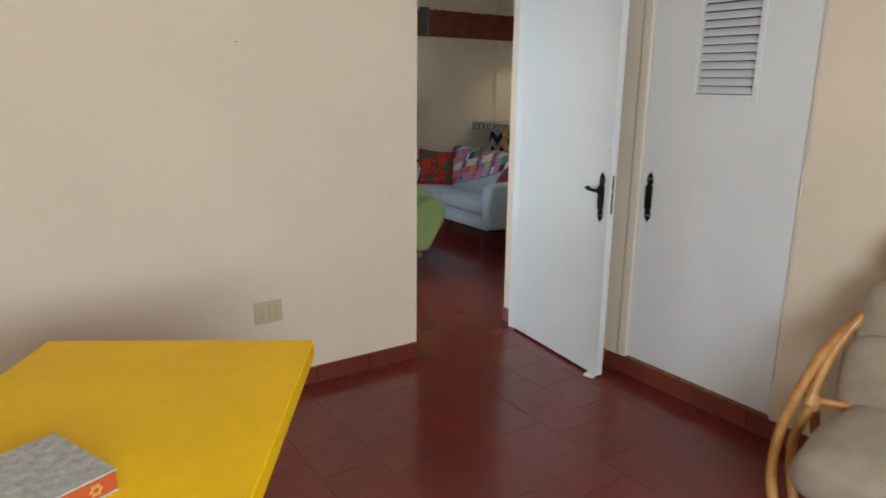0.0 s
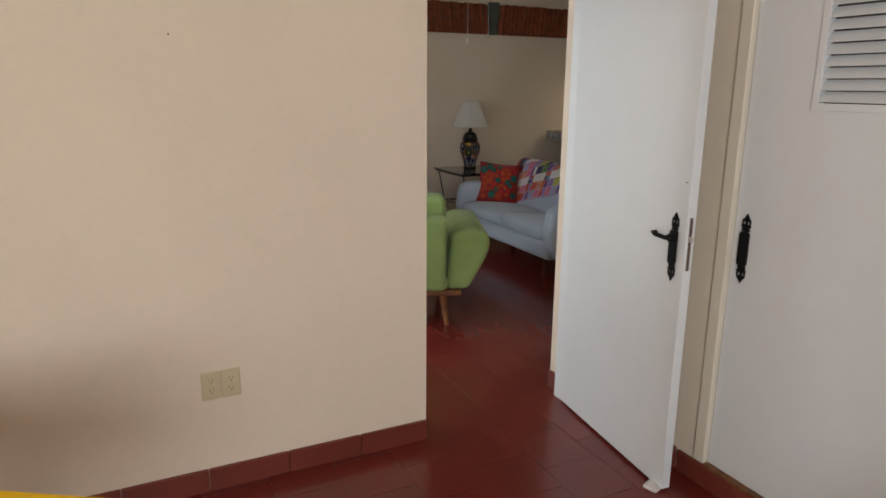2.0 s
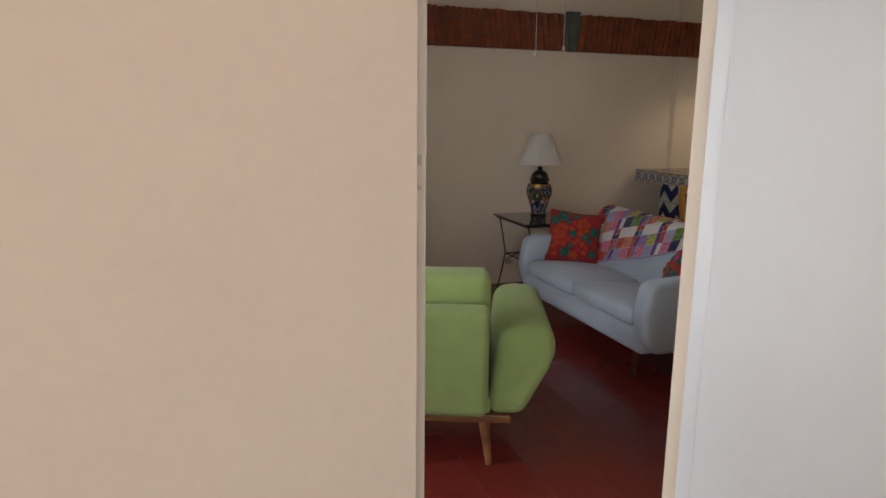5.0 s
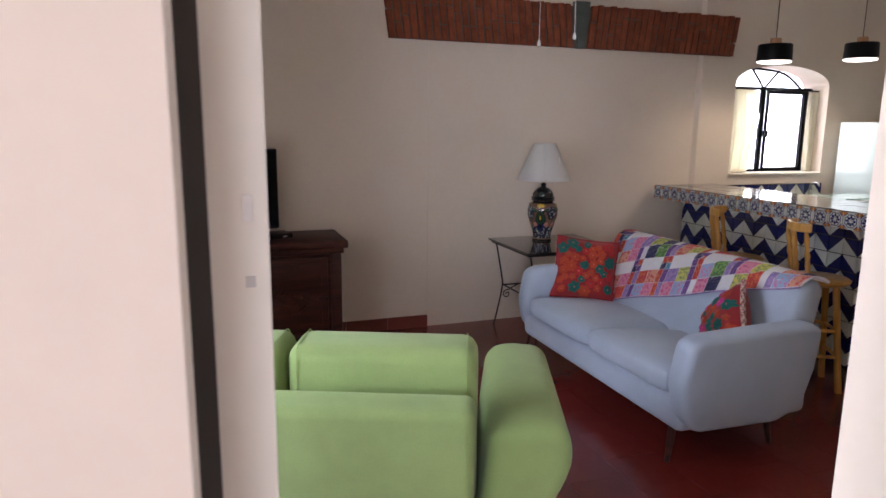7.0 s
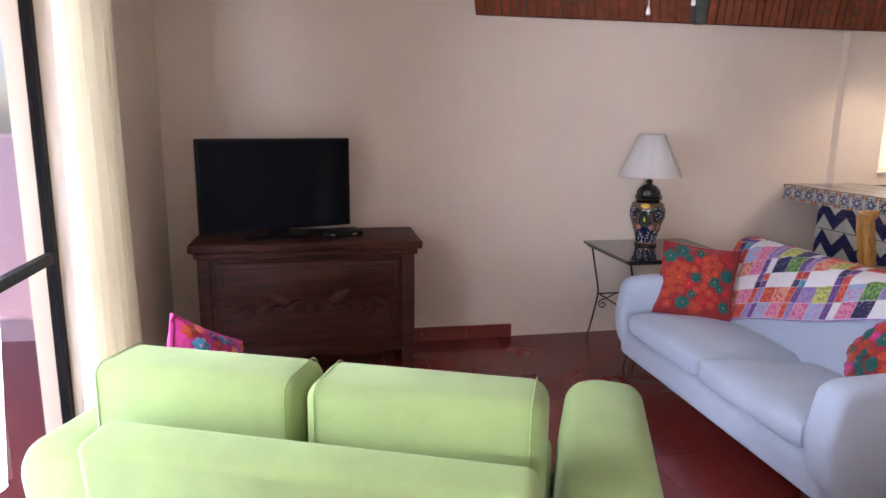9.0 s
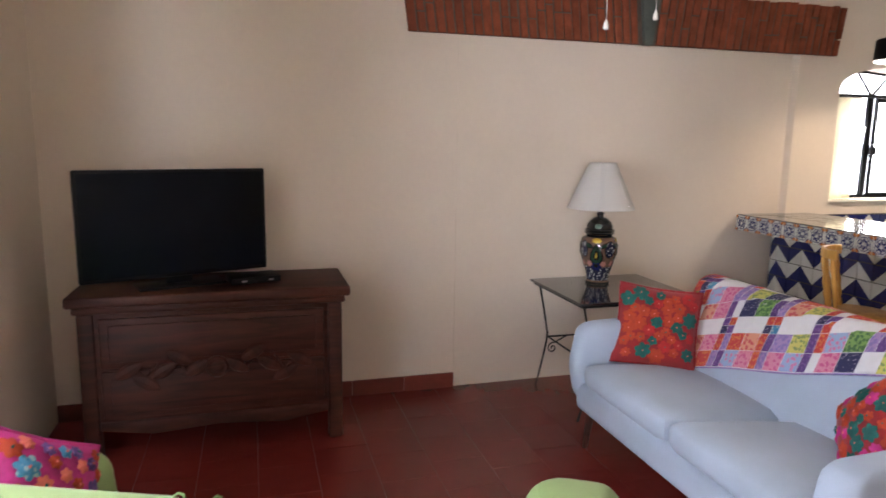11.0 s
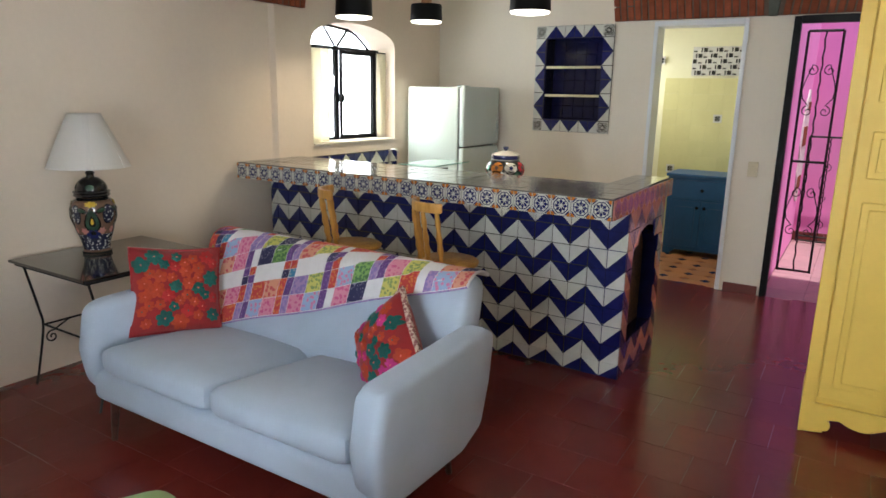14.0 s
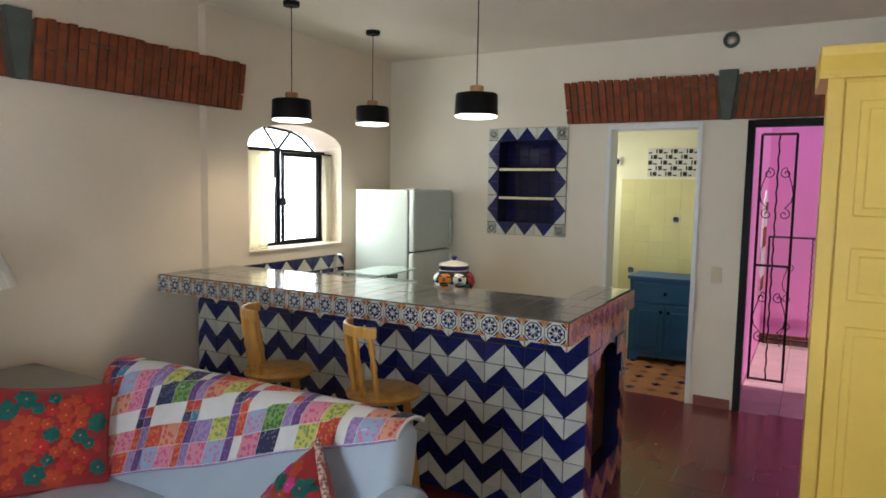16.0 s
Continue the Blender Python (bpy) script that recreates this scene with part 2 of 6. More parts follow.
BLUEPAINT = mat("blue_painted_wood", (0.012, 0.085, 0.23), 0.4, var=0.12, scale=5, grain=40, bump=0.15)
TERRAFLOOR = mat("orange_terracotta", (0.40, 0.175, 0.07), 0.4, var=0.18, scale=6, grain=30, bump=0.25, per_object=0.12)
RATTAN = wood_mat("rattan_cane", (0.36, 0.15, 0.035), (0.60, 0.30, 0.09), 0.4, (4, 4, 1), 5, 0.25)
CANEBIND = mat("cane_binding", (0.50, 0.27, 0.10), 0.5, var=0.2, scale=60, grain=200, bump=0.6)
CUSHION = mat("beige_suede", (0.33, 0.27, 0.205), 0.9, var=0.14, scale=14, grain=140, bump=0.4, sheen=0.2)
WEAVE = cotton_print("brown_weave", (0.115, 0.050, 0.022), (0.030, 0.013, 0.008), 55, 0.7, 0.45)
PAPER = mat("book_paper", (0.66, 0.64, 0.58), 0.8, var=0.08, scale=8, grain=200, bump=0.15)
BOOKCOVER = mat("grey_mottled_cover", (0.42, 0.42, 0.40), 0.6, var=0.35, scale=45, grain=160, bump=0.1)
BOOKSPINE = mat("orange_spine", (0.42, 0.07, 0.02), 0.5, var=0.1, bump=0.1)
GOLD = mat("gold_print", (0.55, 0.36, 0.10), 0.4, metal=0.3, bump=0.0)
REDCLOTH = mat("red_cloth", (0.27, 0.010, 0.014), 0.85, var=0.15, scale=20, grain=260, bump=0.3, sheen=0.2)
C_ORANGE = mat("orange_embroidery", (0.42, 0.046, 0.014), 0.85, var=0.22, scale=40, grain=300, bump=0.6)
C_TEAL = mat("teal_embroidery", (0.006, 0.105, 0.09), 0.85, var=0.25, scale=40, grain=300, bump=0.6)
C_MAGENTA = mat("magenta_embroidery", (0.50, 0.03, 0.20), 0.85, var=0.25, scale=40, grain=300, bump=0.6)
C_EMBRED = mat("red_embroidery", (0.42, 0.018, 0.02), 0.85, var=0.22, scale=40, grain=300, bump=0.6)
C_CORAL = mat("coral_embroidery", (0.70, 0.16, 0.12), 0.85, var=0.2, scale=40, grain=300, bump=0.6)
CHECKED = checked("checked_cotton", (0.55, 0.42, 0.34), (0.24, 0.10, 0.10), 70)
C_PEACH = cotton_print("peach_print", (0.64, 0.30, 0.20), (0.52, 0.09, 0.10), 45, 0.9, 0.42)
C_SKY = cotton_print("sky_print", (0.30, 0.40, 0.60), (0.58, 0.20, 0.36), 50, 0.9, 0.4)
C_PINK = cotton_print("pink_print", (0.64, 0.24, 0.33), (0.55, 0.10, 0.24), 55, 0.9, 0.4)
C_GREEN = cotton_print("green_print", (0.20, 0.36, 0.10), (0.07, 0.16, 0.06), 70)
C_WHITE = mat("white_cotton", (0.70, 0.69, 0.70), 0.9, var=0.05, scale=30, grain=250, bump=0.15)
C_PURPLE = cotton_print("purple_print", (0.13, 0.06, 0.22), (0.28, 0.16, 0.38), 80, 0.9, 0.3)
C_LIME = cotton_print("lime_print", (0.55, 0.52, 0.13), (0.22, 0.30, 0.10), 60, 0.9, 0.45)
C_RED = cotton_print("red_print", (0.50, 0.055, 0.05), (0.62, 0.20, 0.06), 70, 0.9, 0.4)
C_NAVY = cotton_print("navy_print", (0.03, 0.03, 0.09), (0.35, 0.30, 0.40), 90, 0.9, 0.25)
C_LILAC = cotton_print("lilac_print", (0.36, 0.24, 0.46), (0.24, 0.18, 0.42), 60)
C_BLUE = cotton_print("blue_print", (0.06, 0.24, 0.40), (0.30, 0.42, 0.45), 60, 0.9, 0.35)
# cobalt glaze with the niche's inner shade put into its base colour
NICHEBLUE = mat("shaded_cobalt_glaze", (0.0035, 0.005, 0.040), 0.10, var=0.25, scale=20, grain=60, bump=0.12, coat=0.2, spec=0.3)
CERBLACK = mat("black_pottery_glaze", (0.012, 0.012, 0.012), 0.15, var=0.1, bump=0.05, coat=0.5)
CEROCHRE = mat("ochre_pottery_glaze", (0.15, 0.085, 0.055), 0.2, var=0.2, scale=30, bump=0.1, coat=0.4)
CERGREEN = mat("dark_green_pottery_glaze", (0.022, 0.055, 0.03), 0.15, var=0.4, scale=60, bump=0.05, coat=0.5)
CERLACE = cotton_print("lace_pottery_glaze", (0.02, 0.022, 0.045), (0.55, 0.55, 0.52), 75, 0.18, 0.32)
CERNAVY = mat("navy_pottery_glaze", (0.012, 0.016, 0.09), 0.15, var=0.1, bump=0.05, coat=0.5)
CERWHITE = mat("white_pottery_glaze", (0.62, 0.60, 0.54), 0.18, var=0.08, scale=20, bump=0.05, coat=0.5)
CERYELLOW = mat("yellow_pottery_glaze", (0.60, 0.40, 0.05), 0.18, var=0.1, bump=0.05, coat=0.5)
PATINA = mat("rough_limewash", (0.70, 0.66, 0.64), 0.9, var=0.2, scale=25, grain=80, bump=1.0)


# ---- shape helpers ----
def part(name, bm, material, parent=None, label="", smooth=True):
    """One mesh object under a thing or a part. material may be a list, by face index."""
    me = bpy.data.meshes.new(name)
    if smooth:
        for f in bm.faces:
            f.smooth = True
    bmesh.ops.recalc_face_normals(bm, faces=bm.faces[:])
    bm.to_mesh(me)
    bm.free()
    for q in material if isinstance(material, (list, tuple)) else [material]:
        me.materials.append(q)
    if smooth:
        me.set_sharp_from_angle(angle=radians(38))
    ob = new(name, me)
    ob.parent = parent
    if label:
        ob["label"] = label
    return ob


def piece(name, me, parent, m):
    ob = new(name, me)
    ob.parent = parent
    ob.matrix_basis = m
    return ob


def thing(name, label, category, m=None, group="", kind=""):
    ob = new(name)
    ob.empty_display_size = 0.1
    if m is not None:
        ob.matrix_basis = m
    return tagged(ob, label, category, group, kind)


def structure(name, bm, material, label, smooth=False):
    return tagged(part(name, bm, material, smooth=smooth), label, "structure", "", "structure")


def box(x0, y0, z0, x1, y1, z1, bev=0.0, seg=2, bm=None):
    own = bmesh.new()
    bmesh.ops.create_cube(own, size=1)
    for v in own.verts:
        v.co = Vector(((x0 + x1) / 2 + v.co.x * (x1 - x0), (y0 + y1) / 2 + v.co.y * (y1 - y0), (z0 + z1) / 2 + v.co.z * (z1 - z0)))
    if bev:
        bmesh.ops.bevel(own, geom=own.edges[:], offset=bev, segments=seg, affect="EDGES", profile=0.5)
    return join(bm, own)


def join(bm, own):
    if bm is None:
        return own
    me = bpy.data.meshes.new("tmp")
    own.to_mesh(me)
    own.free()
    bm.from_mesh(me)
    bpy.data.meshes.remove(me)
    return bm


def lathe(profile, seg=32, bm=None, at=(0, 0, 0)):
    own = bmesh.new()
    rings = []
    for r, z in profile:
        rings.append([own.verts.new((at[0] + r * math.cos(2 * math.pi * i / seg), at[1] + r * math.sin(2 * math.pi * i / seg), at[2] + z)) for i in range(seg)])
    for a, b in zip(rings, rings[1:]):
        for i in range(seg):
            own.faces.new((a[i], a[(i + 1) % seg], b[(i + 1) % seg], b[i]))
    if profile[0][0] > 1e-4:
        own.faces.new(rings[0][::-1])
    if profile[-1][0] > 1e-4:
        own.faces.new(rings[-1])
    bmesh.ops.remove_doubles(own, verts=own.verts[:], dist=1e-5)
    return join(bm, own)


def tube(points, r, seg=8, bm=None, closed=False, r_end=None):
    own = bmesh.new()
    pts = [Vector(p) for p in points]
    rings = []
    n = len(pts)
    up = Vector((0.13, 0.21, 0.97))
    for i, p in enumerate(pts):
        a, b = pts[(i - 1) % n if closed else max(i - 1, 0)], pts[(i + 1) % n if closed else min(i + 1, n - 1)]
        d = (b - a).normalized()
        x = d.cross(up)
        if x.length < 0.05:
            x = d.cross(Vector((1, 0, 0)))
        x.normalize()
        y = d.cross(x)
        rad = r if r_end is None else r + (r_end - r) * i / max(1, n - 1)
        rings.append([own.verts.new(p + rad * (math.cos(2 * math.pi * k / seg) * x + math.sin(2 * math.pi * k / seg) * y)) for k in range(seg)])
    pairs = list(zip(rings, rings[1:])) + ([(rings[-1], rings[0])] if closed else [])
    for a, b in pairs:
        for k in range(seg):
            own.faces.new((a[k], a[(k + 1) % seg], b[(k + 1) % seg], b[k]))
    if not closed:
        own.faces.new(rings[0][::-1])
        own.faces.new(rings[-1])
    return join(bm, own)


def spline(points, n=8):
    """A smooth curve through the points."""
    p = [Vector(q) for q in points]
    p = [2 * p[0] - p[1]] + p + [2 * p[-1] - p[-2]]
    out = []
    for i in range(1, len(p) - 2):
        for k in range(n):
            t = k / n
            out.append(0.5 * (2 * p[i] + (p[i + 1] - p[i - 1]) * t + (2 * p[i - 1] - 5 * p[i] + 4 * p[i + 1] - p[i + 2]) * t * t + (3 * p[i] - p[i - 1] - 3 * p[i + 1] + p[i + 2]) * t ** 3))
    return out + [p[-2]]


def prism(outline, d0, d1, axis="y", bev=0.0, bm=None, seg=2):
    """An outline of (a, b) pulled along an axis: x: (y, z), y: (x, z), z: (x, y)."""
    own = bmesh.new()
    put = {"x": lambda a, b, d: (d, a, b), "y": lambda a, b, d: (a, d, b), "z": lambda a, b, d: (a, b, d)}[axis]
    lo = [own.verts.new(put(a, b, d0)) for a, b in outline]
    hi = [own.verts.new(put(a, b, d1)) for a, b in outline]
    own.faces.new(lo[::-1])
    own.faces.new(hi)
    for i in range(len(lo)):
        j = (i + 1) % len(lo)
        own.faces.new((lo[i], lo[j], hi[j], hi[i]))
    bmesh.ops.recalc_face_normals(own, faces=own.faces[:])
    if bev:
        bmesh.ops.bevel(own, geom=own.edges[:], offset=bev, segments=seg, affect="EDGES", profile=0.5)
    return join(bm, own)


def soft(sx, sy, sz, r, cuts=7, puff=0.0, at=(0, 0, 0), bm=None, wobble=0.0):
    """A cushion: a box with round edges of radius r, swollen by puff in its middle."""
    own = bmesh.new()
    bmesh.ops.create_cube(own, size=2)
    bmesh.ops.subdivide_edges(own, edges=own.edges[:], cuts=cuts, use_grid_fill=True)
    h = Vector((sx / 2, sy / 2, sz / 2))
    for v in own.verts:
        c = Vector([math.copysign(min(1, abs(q)) ** 0.8, q) for q in v.co])
        p = Vector((c.x * h.x, c.y * h.y, c.z * h.z))
        core = Vector([max(-(h[i] - r), min(h[i] - r, p[i])) for i in range(3)])
        d = p - core
        if d.length > 1e-6:
            p = core + d.normalized() * min(r, max(d.length, r if max(abs(q) for q in v.co) > 0.999 else 0))
        k = puff * (1 - c.x ** 2) * (1 - c.y ** 2)
        kx = puff * 0.5 * (1 - c.z ** 2) * (1 - c.y ** 2)
        p.z += k * c.z
        p.x += kx * c.x * 0.6
        if wobble:
            p += wobble * noise.noise_vector(p * 6 + Vector(at))
        v.co = p + Vector(at)
    return join(bm, own)


def scroll(cx, cz, r, turns, start, y=0.0, flip=1, n=26):
    """A spiral in the x-z plane, from its centre outwards."""
    out = []
    for i in range(n + 1):
        t = i / n
        a = start + flip * turns * 2 * math.pi * (1 - t)
        out.append((cx + r * (0.15 + 0.85 * t) * math.cos(a), y, cz + r * (0.15 + 0.85 * t) * math.sin(a)))
    return out


# ---- the rooms ----
CEIL = 2.75
BX0, BX1, BY0, BY1 = -1.3, 3.28, -1.0, 3.475      # bedroom
LX0, LX1, LY0, LY1 = 1.78, 8.51, 3.69, 7.72        # living room and kitchen
DX0, DX1, DTOP = 2.43, 3.255, 2.10                  # doorway between them


def wall_with_holes(name, label, axis, d0, d1, a0, a1, z1, holes, material=PLASTER):
    """A wall of thickness d0..d1 along an axis, cut by holes (a0, a1, z0, z1), built from butted blocks."""
    bm = bmesh.new()
    cuts = sorted({a0, a1, *[h[0] for h in holes], *[h[1] for h in holes]})
    for s, e in zip(cuts, cuts[1:]):
        zs = [(h[2], h[3]) for h in holes if h[0] <= s + 1e-6 and h[1] >= e - 1e-6]
        lo = 0.0
        for q0, q1 in sorted(zs) + [(z1, z1)]:
            if q0 > lo:
                if axis == "x":
                    box(s, d0, lo, e, d1, q0, bm=bm)
                else:
                    box(d0, s, lo, d1, e, q0, bm=bm)
            lo = max(lo, q1)
    bmesh.ops.remove_doubles(bm, verts=bm.verts[:], dist=1e-5)
    return structure(name, bm, material, label)


floor = structure("floor", box(-1.6, -1.3, -0.12, 8.51, 8.1, -0.0016), GROUT, "dark red grouted clay floor")
ceiling = structure("ceiling", box(-1.6, -1.3, CEIL, 8.8, 8.2, CEIL + 0.15), CEILING, "plain cream plastered ceiling")
# bedroom
wall_with_holes("wall_south", "peach plastered bedroom wall with a window", "x", BY0 - 0.2, BY0, BX0, BX1, CEIL, [(-0.3, 1.5, 0.85, 2.05)])
wall_with_holes("wall_west", "peach plastered bedroom wall", "y", BX0 - 0.2, BX0, BY0 - 0.2, LY0, CEIL, [])
MY = 3.635                                         # back of the thinner wall west of the doorway
wall_mid = structure("wall_middle_1", box(BX0, BY1, 0, DX0, MY, CEIL), PLASTER, "smooth peach plastered partition wall beside the doorway")
structure("wall_middle_2", box(DX1, BY1, 0, LX1 + 0.2, LY0, CEIL), PLASTER, "peach plastered partition wall behind the open door")
structure("wall_middle_3", box(DX0, BY1, DTOP, DX1, MY, CEIL), PLASTER, "peach plastered wall over the doorway")
closet_wall = wall_with_holes("wall_closet", "peach plastered wall round a white closet door", "y", BX1, BX1 + 0.16, BY0 - 0.2, BY1, CEIL, [(1.835, 2.685, 0.097, 2.12)])
structure("wall_closet_back", box(BX1 + 0.75, BY0, 0, BX1 + 0.85, BY1, CEIL), PLASTER, "plain plastered closet back wall")
# living room
wall_with_holes("wall_terrace", "peach plastered wall round a glazed terrace door", "y", LX0 - 0.2, LX0, MY, 8.0, CEIL, [(4.5, 6.22, 0, 2.15)])
wall_far_tv = structure("wall_north_1", box(LX0, 7.72, 0, 3.97, 8.0, CEIL), PLASTER, "peach plastered wall behind the television")
structure("wall_north_2", prism([(3.97, 7.72), (3.974, 7.724), (6.335, 7.758), (6.36, 7.72), (6.36, 8.0), (3.97, 8.0)], 0, CEIL, "z"), PLASTER, "peach plastered shallow wall recess under a brick lintel")


def arch_wall():
    """The kitchen's window wall, with an arched opening."""
    bm = bmesh.new()
    x0, x1, z0, zs = 6.72, 7.775, 1.115, 1.87
    box(6.36, 7.72, 0, x0, 8.0, CEIL, bm=bm)
    box(x1, 7.72, 0, LX1, 8.0, CEIL, bm=bm)
    box(x0, 7.72, 0, x1, 8.0, z0, bm=bm)
    c, a, b, n = (x0 + x1) / 2, (x1 - x0) / 2, 0.185, 24
    arc = [(c - a * math.cos(math.pi * i / n), zs + b * math.sin(math.pi * i / n) ** 0.8) for i in range(n + 1)]
    for (xa, za), (xb, zb) in zip(arc, arc[1:]):
        prism([(xa, za), (xb, zb), (xb, CEIL), (xa, CEIL)], 7.72, 8.0, "y", bm=bm)
    bmesh.ops.remove_doubles(bm, verts=bm.verts[:], dist=1e-5)
    return structure("wall_north_3", bm, PLASTER, "peach plastered kitchen wall with an arched window opening")


arch_wall()
NY0, NY1, NZ0, NZ1 = 6.092, 6.605, 1.315, 2.008       # tiled wall niche
BD0, BD1 = 4.975, 5.672                              # bathroom doorway
GD0, GD1 = 3.85, 4.668                               # gate doorway
wall_east = wall_with_holes("wall_east", "white plastered kitchen wall with a tiled niche and two doorways", "y", 8.51, 8.72, LY0, 8.0, CEIL,
                            [(NY0, NY1, NZ0, NZ1), (BD0, BD1, 0, 2.115), (GD0, GD1, 0, 2.115)], WHITEWALL)

# ---- brick lintels ----
def lintel(name, label, m, length, height, mid, seedn):
    """A flat arch of upright bricks that lean towards a keystone, on a mortar bed. Local x along the wall, y out of it."""
    rnd = random.Random(seedn)
    lin = thing(name, label, "lintel", m, kind="structure")
    h = length / 2
    part("mortar_bed", prism([(-h + 0.045, 0), (h - 0.045, 0), (h, height - 0.012), (-h, height - 0.012)], 0, 0.022, "y"), MORTAR, lin, smooth=False)
    part("keystone", prism([(mid - 0.028, -0.004), (mid + 0.028, -0.004), (mid + 0.066, height + 0.022), (mid - 0.066, height + 0.022)], 0.0, 0.05, "y", 0.004), KEYSTONE, lin, "grey-green stone keystone")
    for side in (-1, 1):
        x = mid + side * 0.075
        end = side * h
        count = int(abs(end - x) / 0.055)
        for i in range(count):
            s = (i + 0.5) / count
            xc = x + (end - x) * s
            lean = 0.035 + 0.012 * s
            top = height + rnd.uniform(-0.005, 0.007)
            split = rnd.choice((0.35, 0.5, 0.62, 0.75)) if rnd.random() < 0.75 else 1.0
            spans = [(0.0, split - 0.025), (split + 0.005, 1.0)] if split < 1 else [(0.0, 1.0)]
            for a, b in spans:
                za, zb = a * top, b * top
                w = 0.0218 + rnd.uniform(-0.002, 0.002)
                xa, xb = xc - side * lean * (1 - a) * 0.9, xc - side * lean * (1 - b) * 0.9
                dx = side * lean * 0.4
                part("brick", prism([(xa - w + dx, za), (xa + w + dx, za), (xb + w + dx, zb), (xb - w + dx, zb)], 0.0, 0.033 + rnd.uniform(-0.003, 0.004), "y", 0.003), BRICK, lin, smooth=False)
    return lin


lintel("lintel_north", "flat arch of red bricks with grey keystone over a wall recess", pose(5.155, 7.718, 2.105, 0, 0, 180), 3.02, 0.315, -0.02, 3)
lintel("lintel_east", "flat arch of red bricks with grey keystone over two doorways", pose(8.508, 4.815, 2.125, 0, 0, 90), 2.42, 0.325, 0.0, 4)

# ---- tiled bar ----
BAR_X, BAR_Y0, BAR_Y1, BAR_TOP, BAR_FACE, BAR_IN = 5.965, 5.10, 7.77, 1.043, 6.272, 6.545
TS = 0.1065
bar = thing("bar_counter", "tiled kitchen bar with blue and cream zigzag front", "counter", kind="structure")
part("bar_wall", box(BAR_FACE + 0.008, BAR_Y0 + 0.16, 0, BAR_FACE + 0.13, 7.72, BAR_TOP - 0.1), TILEGROUT, bar, smooth=False)
part("bar_slab", prism([(BAR_X + 0.008, BAR_Y0 + 0.01), (7.10, BAR_Y0 + 0.01), (7.10, 5.335), (BAR_IN, 5.335), (BAR_IN, 7.715), (BAR_X + 0.008, 7.715)], BAR_TOP - 0.108, BAR_TOP - 0.009, "z"), TILEGROUT, bar, smooth=False)


def half_tile(kind):
    """A square tile, in local y-z, parted on its diagonal into blue and cream; two faces deep."""
    g, d = 0.0026, 0.008
    a, b = g, TS - g
    bm = bmesh.new()
    corners = {"sw": (a, a), "se": (b, a), "ne": (b, b), "nw": (a, b)}
    cream = {"sw": ("sw", "se", "nw"), "se": ("se", "ne", "sw"), "ne": ("ne", "nw", "se"), "nw": ("nw", "sw", "ne")}[kind]
    rest = {"sw": ("ne", "nw", "se"), "se": ("nw", "sw", "ne"), "ne": ("sw", "se", "nw"), "nw": ("se", "ne", "sw")}[kind]
    for mi, tri in ((0, cream), (1, rest)):
        lo = [bm.verts.new((0, *corners[c])) for c in tri]
        cx, cy = (sum(corners[c][i] for c in tri) / 3 for i in (0, 1))
        hi = [bm.verts.new((-d, corners[c][0] * 0.985 + cx * 0.015, corners[c][1] * 0.985 + cy * 0.015)) for c in tri]
        fs = [bm.faces.new(hi)]
        for i in range(3):
            fs.append(bm.faces.new((lo[i], lo[(i + 1) % 3], hi[(i + 1) % 3], hi[i])))
        for f in fs:
            f.material_index = mi
    bmesh.ops.recalc_face_normals(bm, faces=bm.faces[:])
    me = bpy.data.meshes.new("zigzag_tile")
    bm.to_mesh(me)
    bm.free()
    return me


def tile_meshes(light, dark):
    out = {}
    for k in ("sw", "se", "ne", "nw"):
        me = half_tile(k)
        me.materials.append(light)
        me.materials.append(dark)
        out[k] = me
    return out


def flower_tile(base, mark, corner, accent, name):
    """A square glazed tile, in local y-z, with a rosette inside a ring of bars and quarter discs in its corners."""
    bm = bmesh.new()
    g, s = 0.0022, TS
    c = s / 2

    def flat(poly, x, mi):
        f = bm.faces.new([bm.verts.new((x, q[0], q[1])) for q in poly])
        f.material_index = mi
    box(-0.008, g, g, 0, s - g, s - g, bm=bm)
    for cy, cz, a0 in ((g, g, 0), (s - g, g, 90), (s - g, s - g, 180), (g, s - g, 270)):
        arc = [(cy + 0.019 * math.cos(radians(a0 + 22.5 * i)), cz + 0.019 * math.sin(radians(a0 + 22.5 * i))) for i in range(5)]
        flat([(cy, cz)] + arc, -0.0086, 2)
    for k in range(4):
        a = radians(45 + 90 * k)
        u, v = (math.cos(a), math.sin(a)), (-math.sin(a), math.cos(a))
        flat([(c + 0.043 * u[0] + p * v[0] + q * u[0], c + 0.043 * u[1] + p * v[1] + q * u[1]) for p, q in ((-0.020, 0.004), (0.020, 0.004), (0.012, 0.011), (-0.012, 0.011))], -0.0086, 3)
        for off in (0, 45):
            b = radians(off + 90 * k)
            r = 0.035 if off else 0.036
            c0, c1 = b - math.pi / 8, b + math.pi / 8
            flat([(c + 0.038 * math.cos(c0), c + 0.038 * math.sin(c0)), (c + 0.0435 * math.cos(c0), c + 0.0435 * math.sin(c0)), (c + 0.0435 * math.cos(c1), c + 0.0435 * math.sin(c1)), (c + 0.038 * math.cos(c1), c + 0.038 * math.sin(c1))], -0.0088, 1)
            flat([(c + rr * math.cos(b + w), c + rr * math.sin(b + w)) for rr, w in ((0.007, 0.0), (r * 0.7, -0.36), (r, 0.0), (r * 0.7, 0.36))], -0.0086, 1)
    flat([(c + 0.009 * math.cos(i * math.pi / 4), c + 0.009 * math.sin(i * math.pi / 4)) for i in range(8)], -0.0089, 0)
    me = bpy.data.meshes.new(name)
    bm.to_mesh(me)
    bm.free()
    for q in (base, mark, corner, accent):
        me.materials.append(q)
    return me


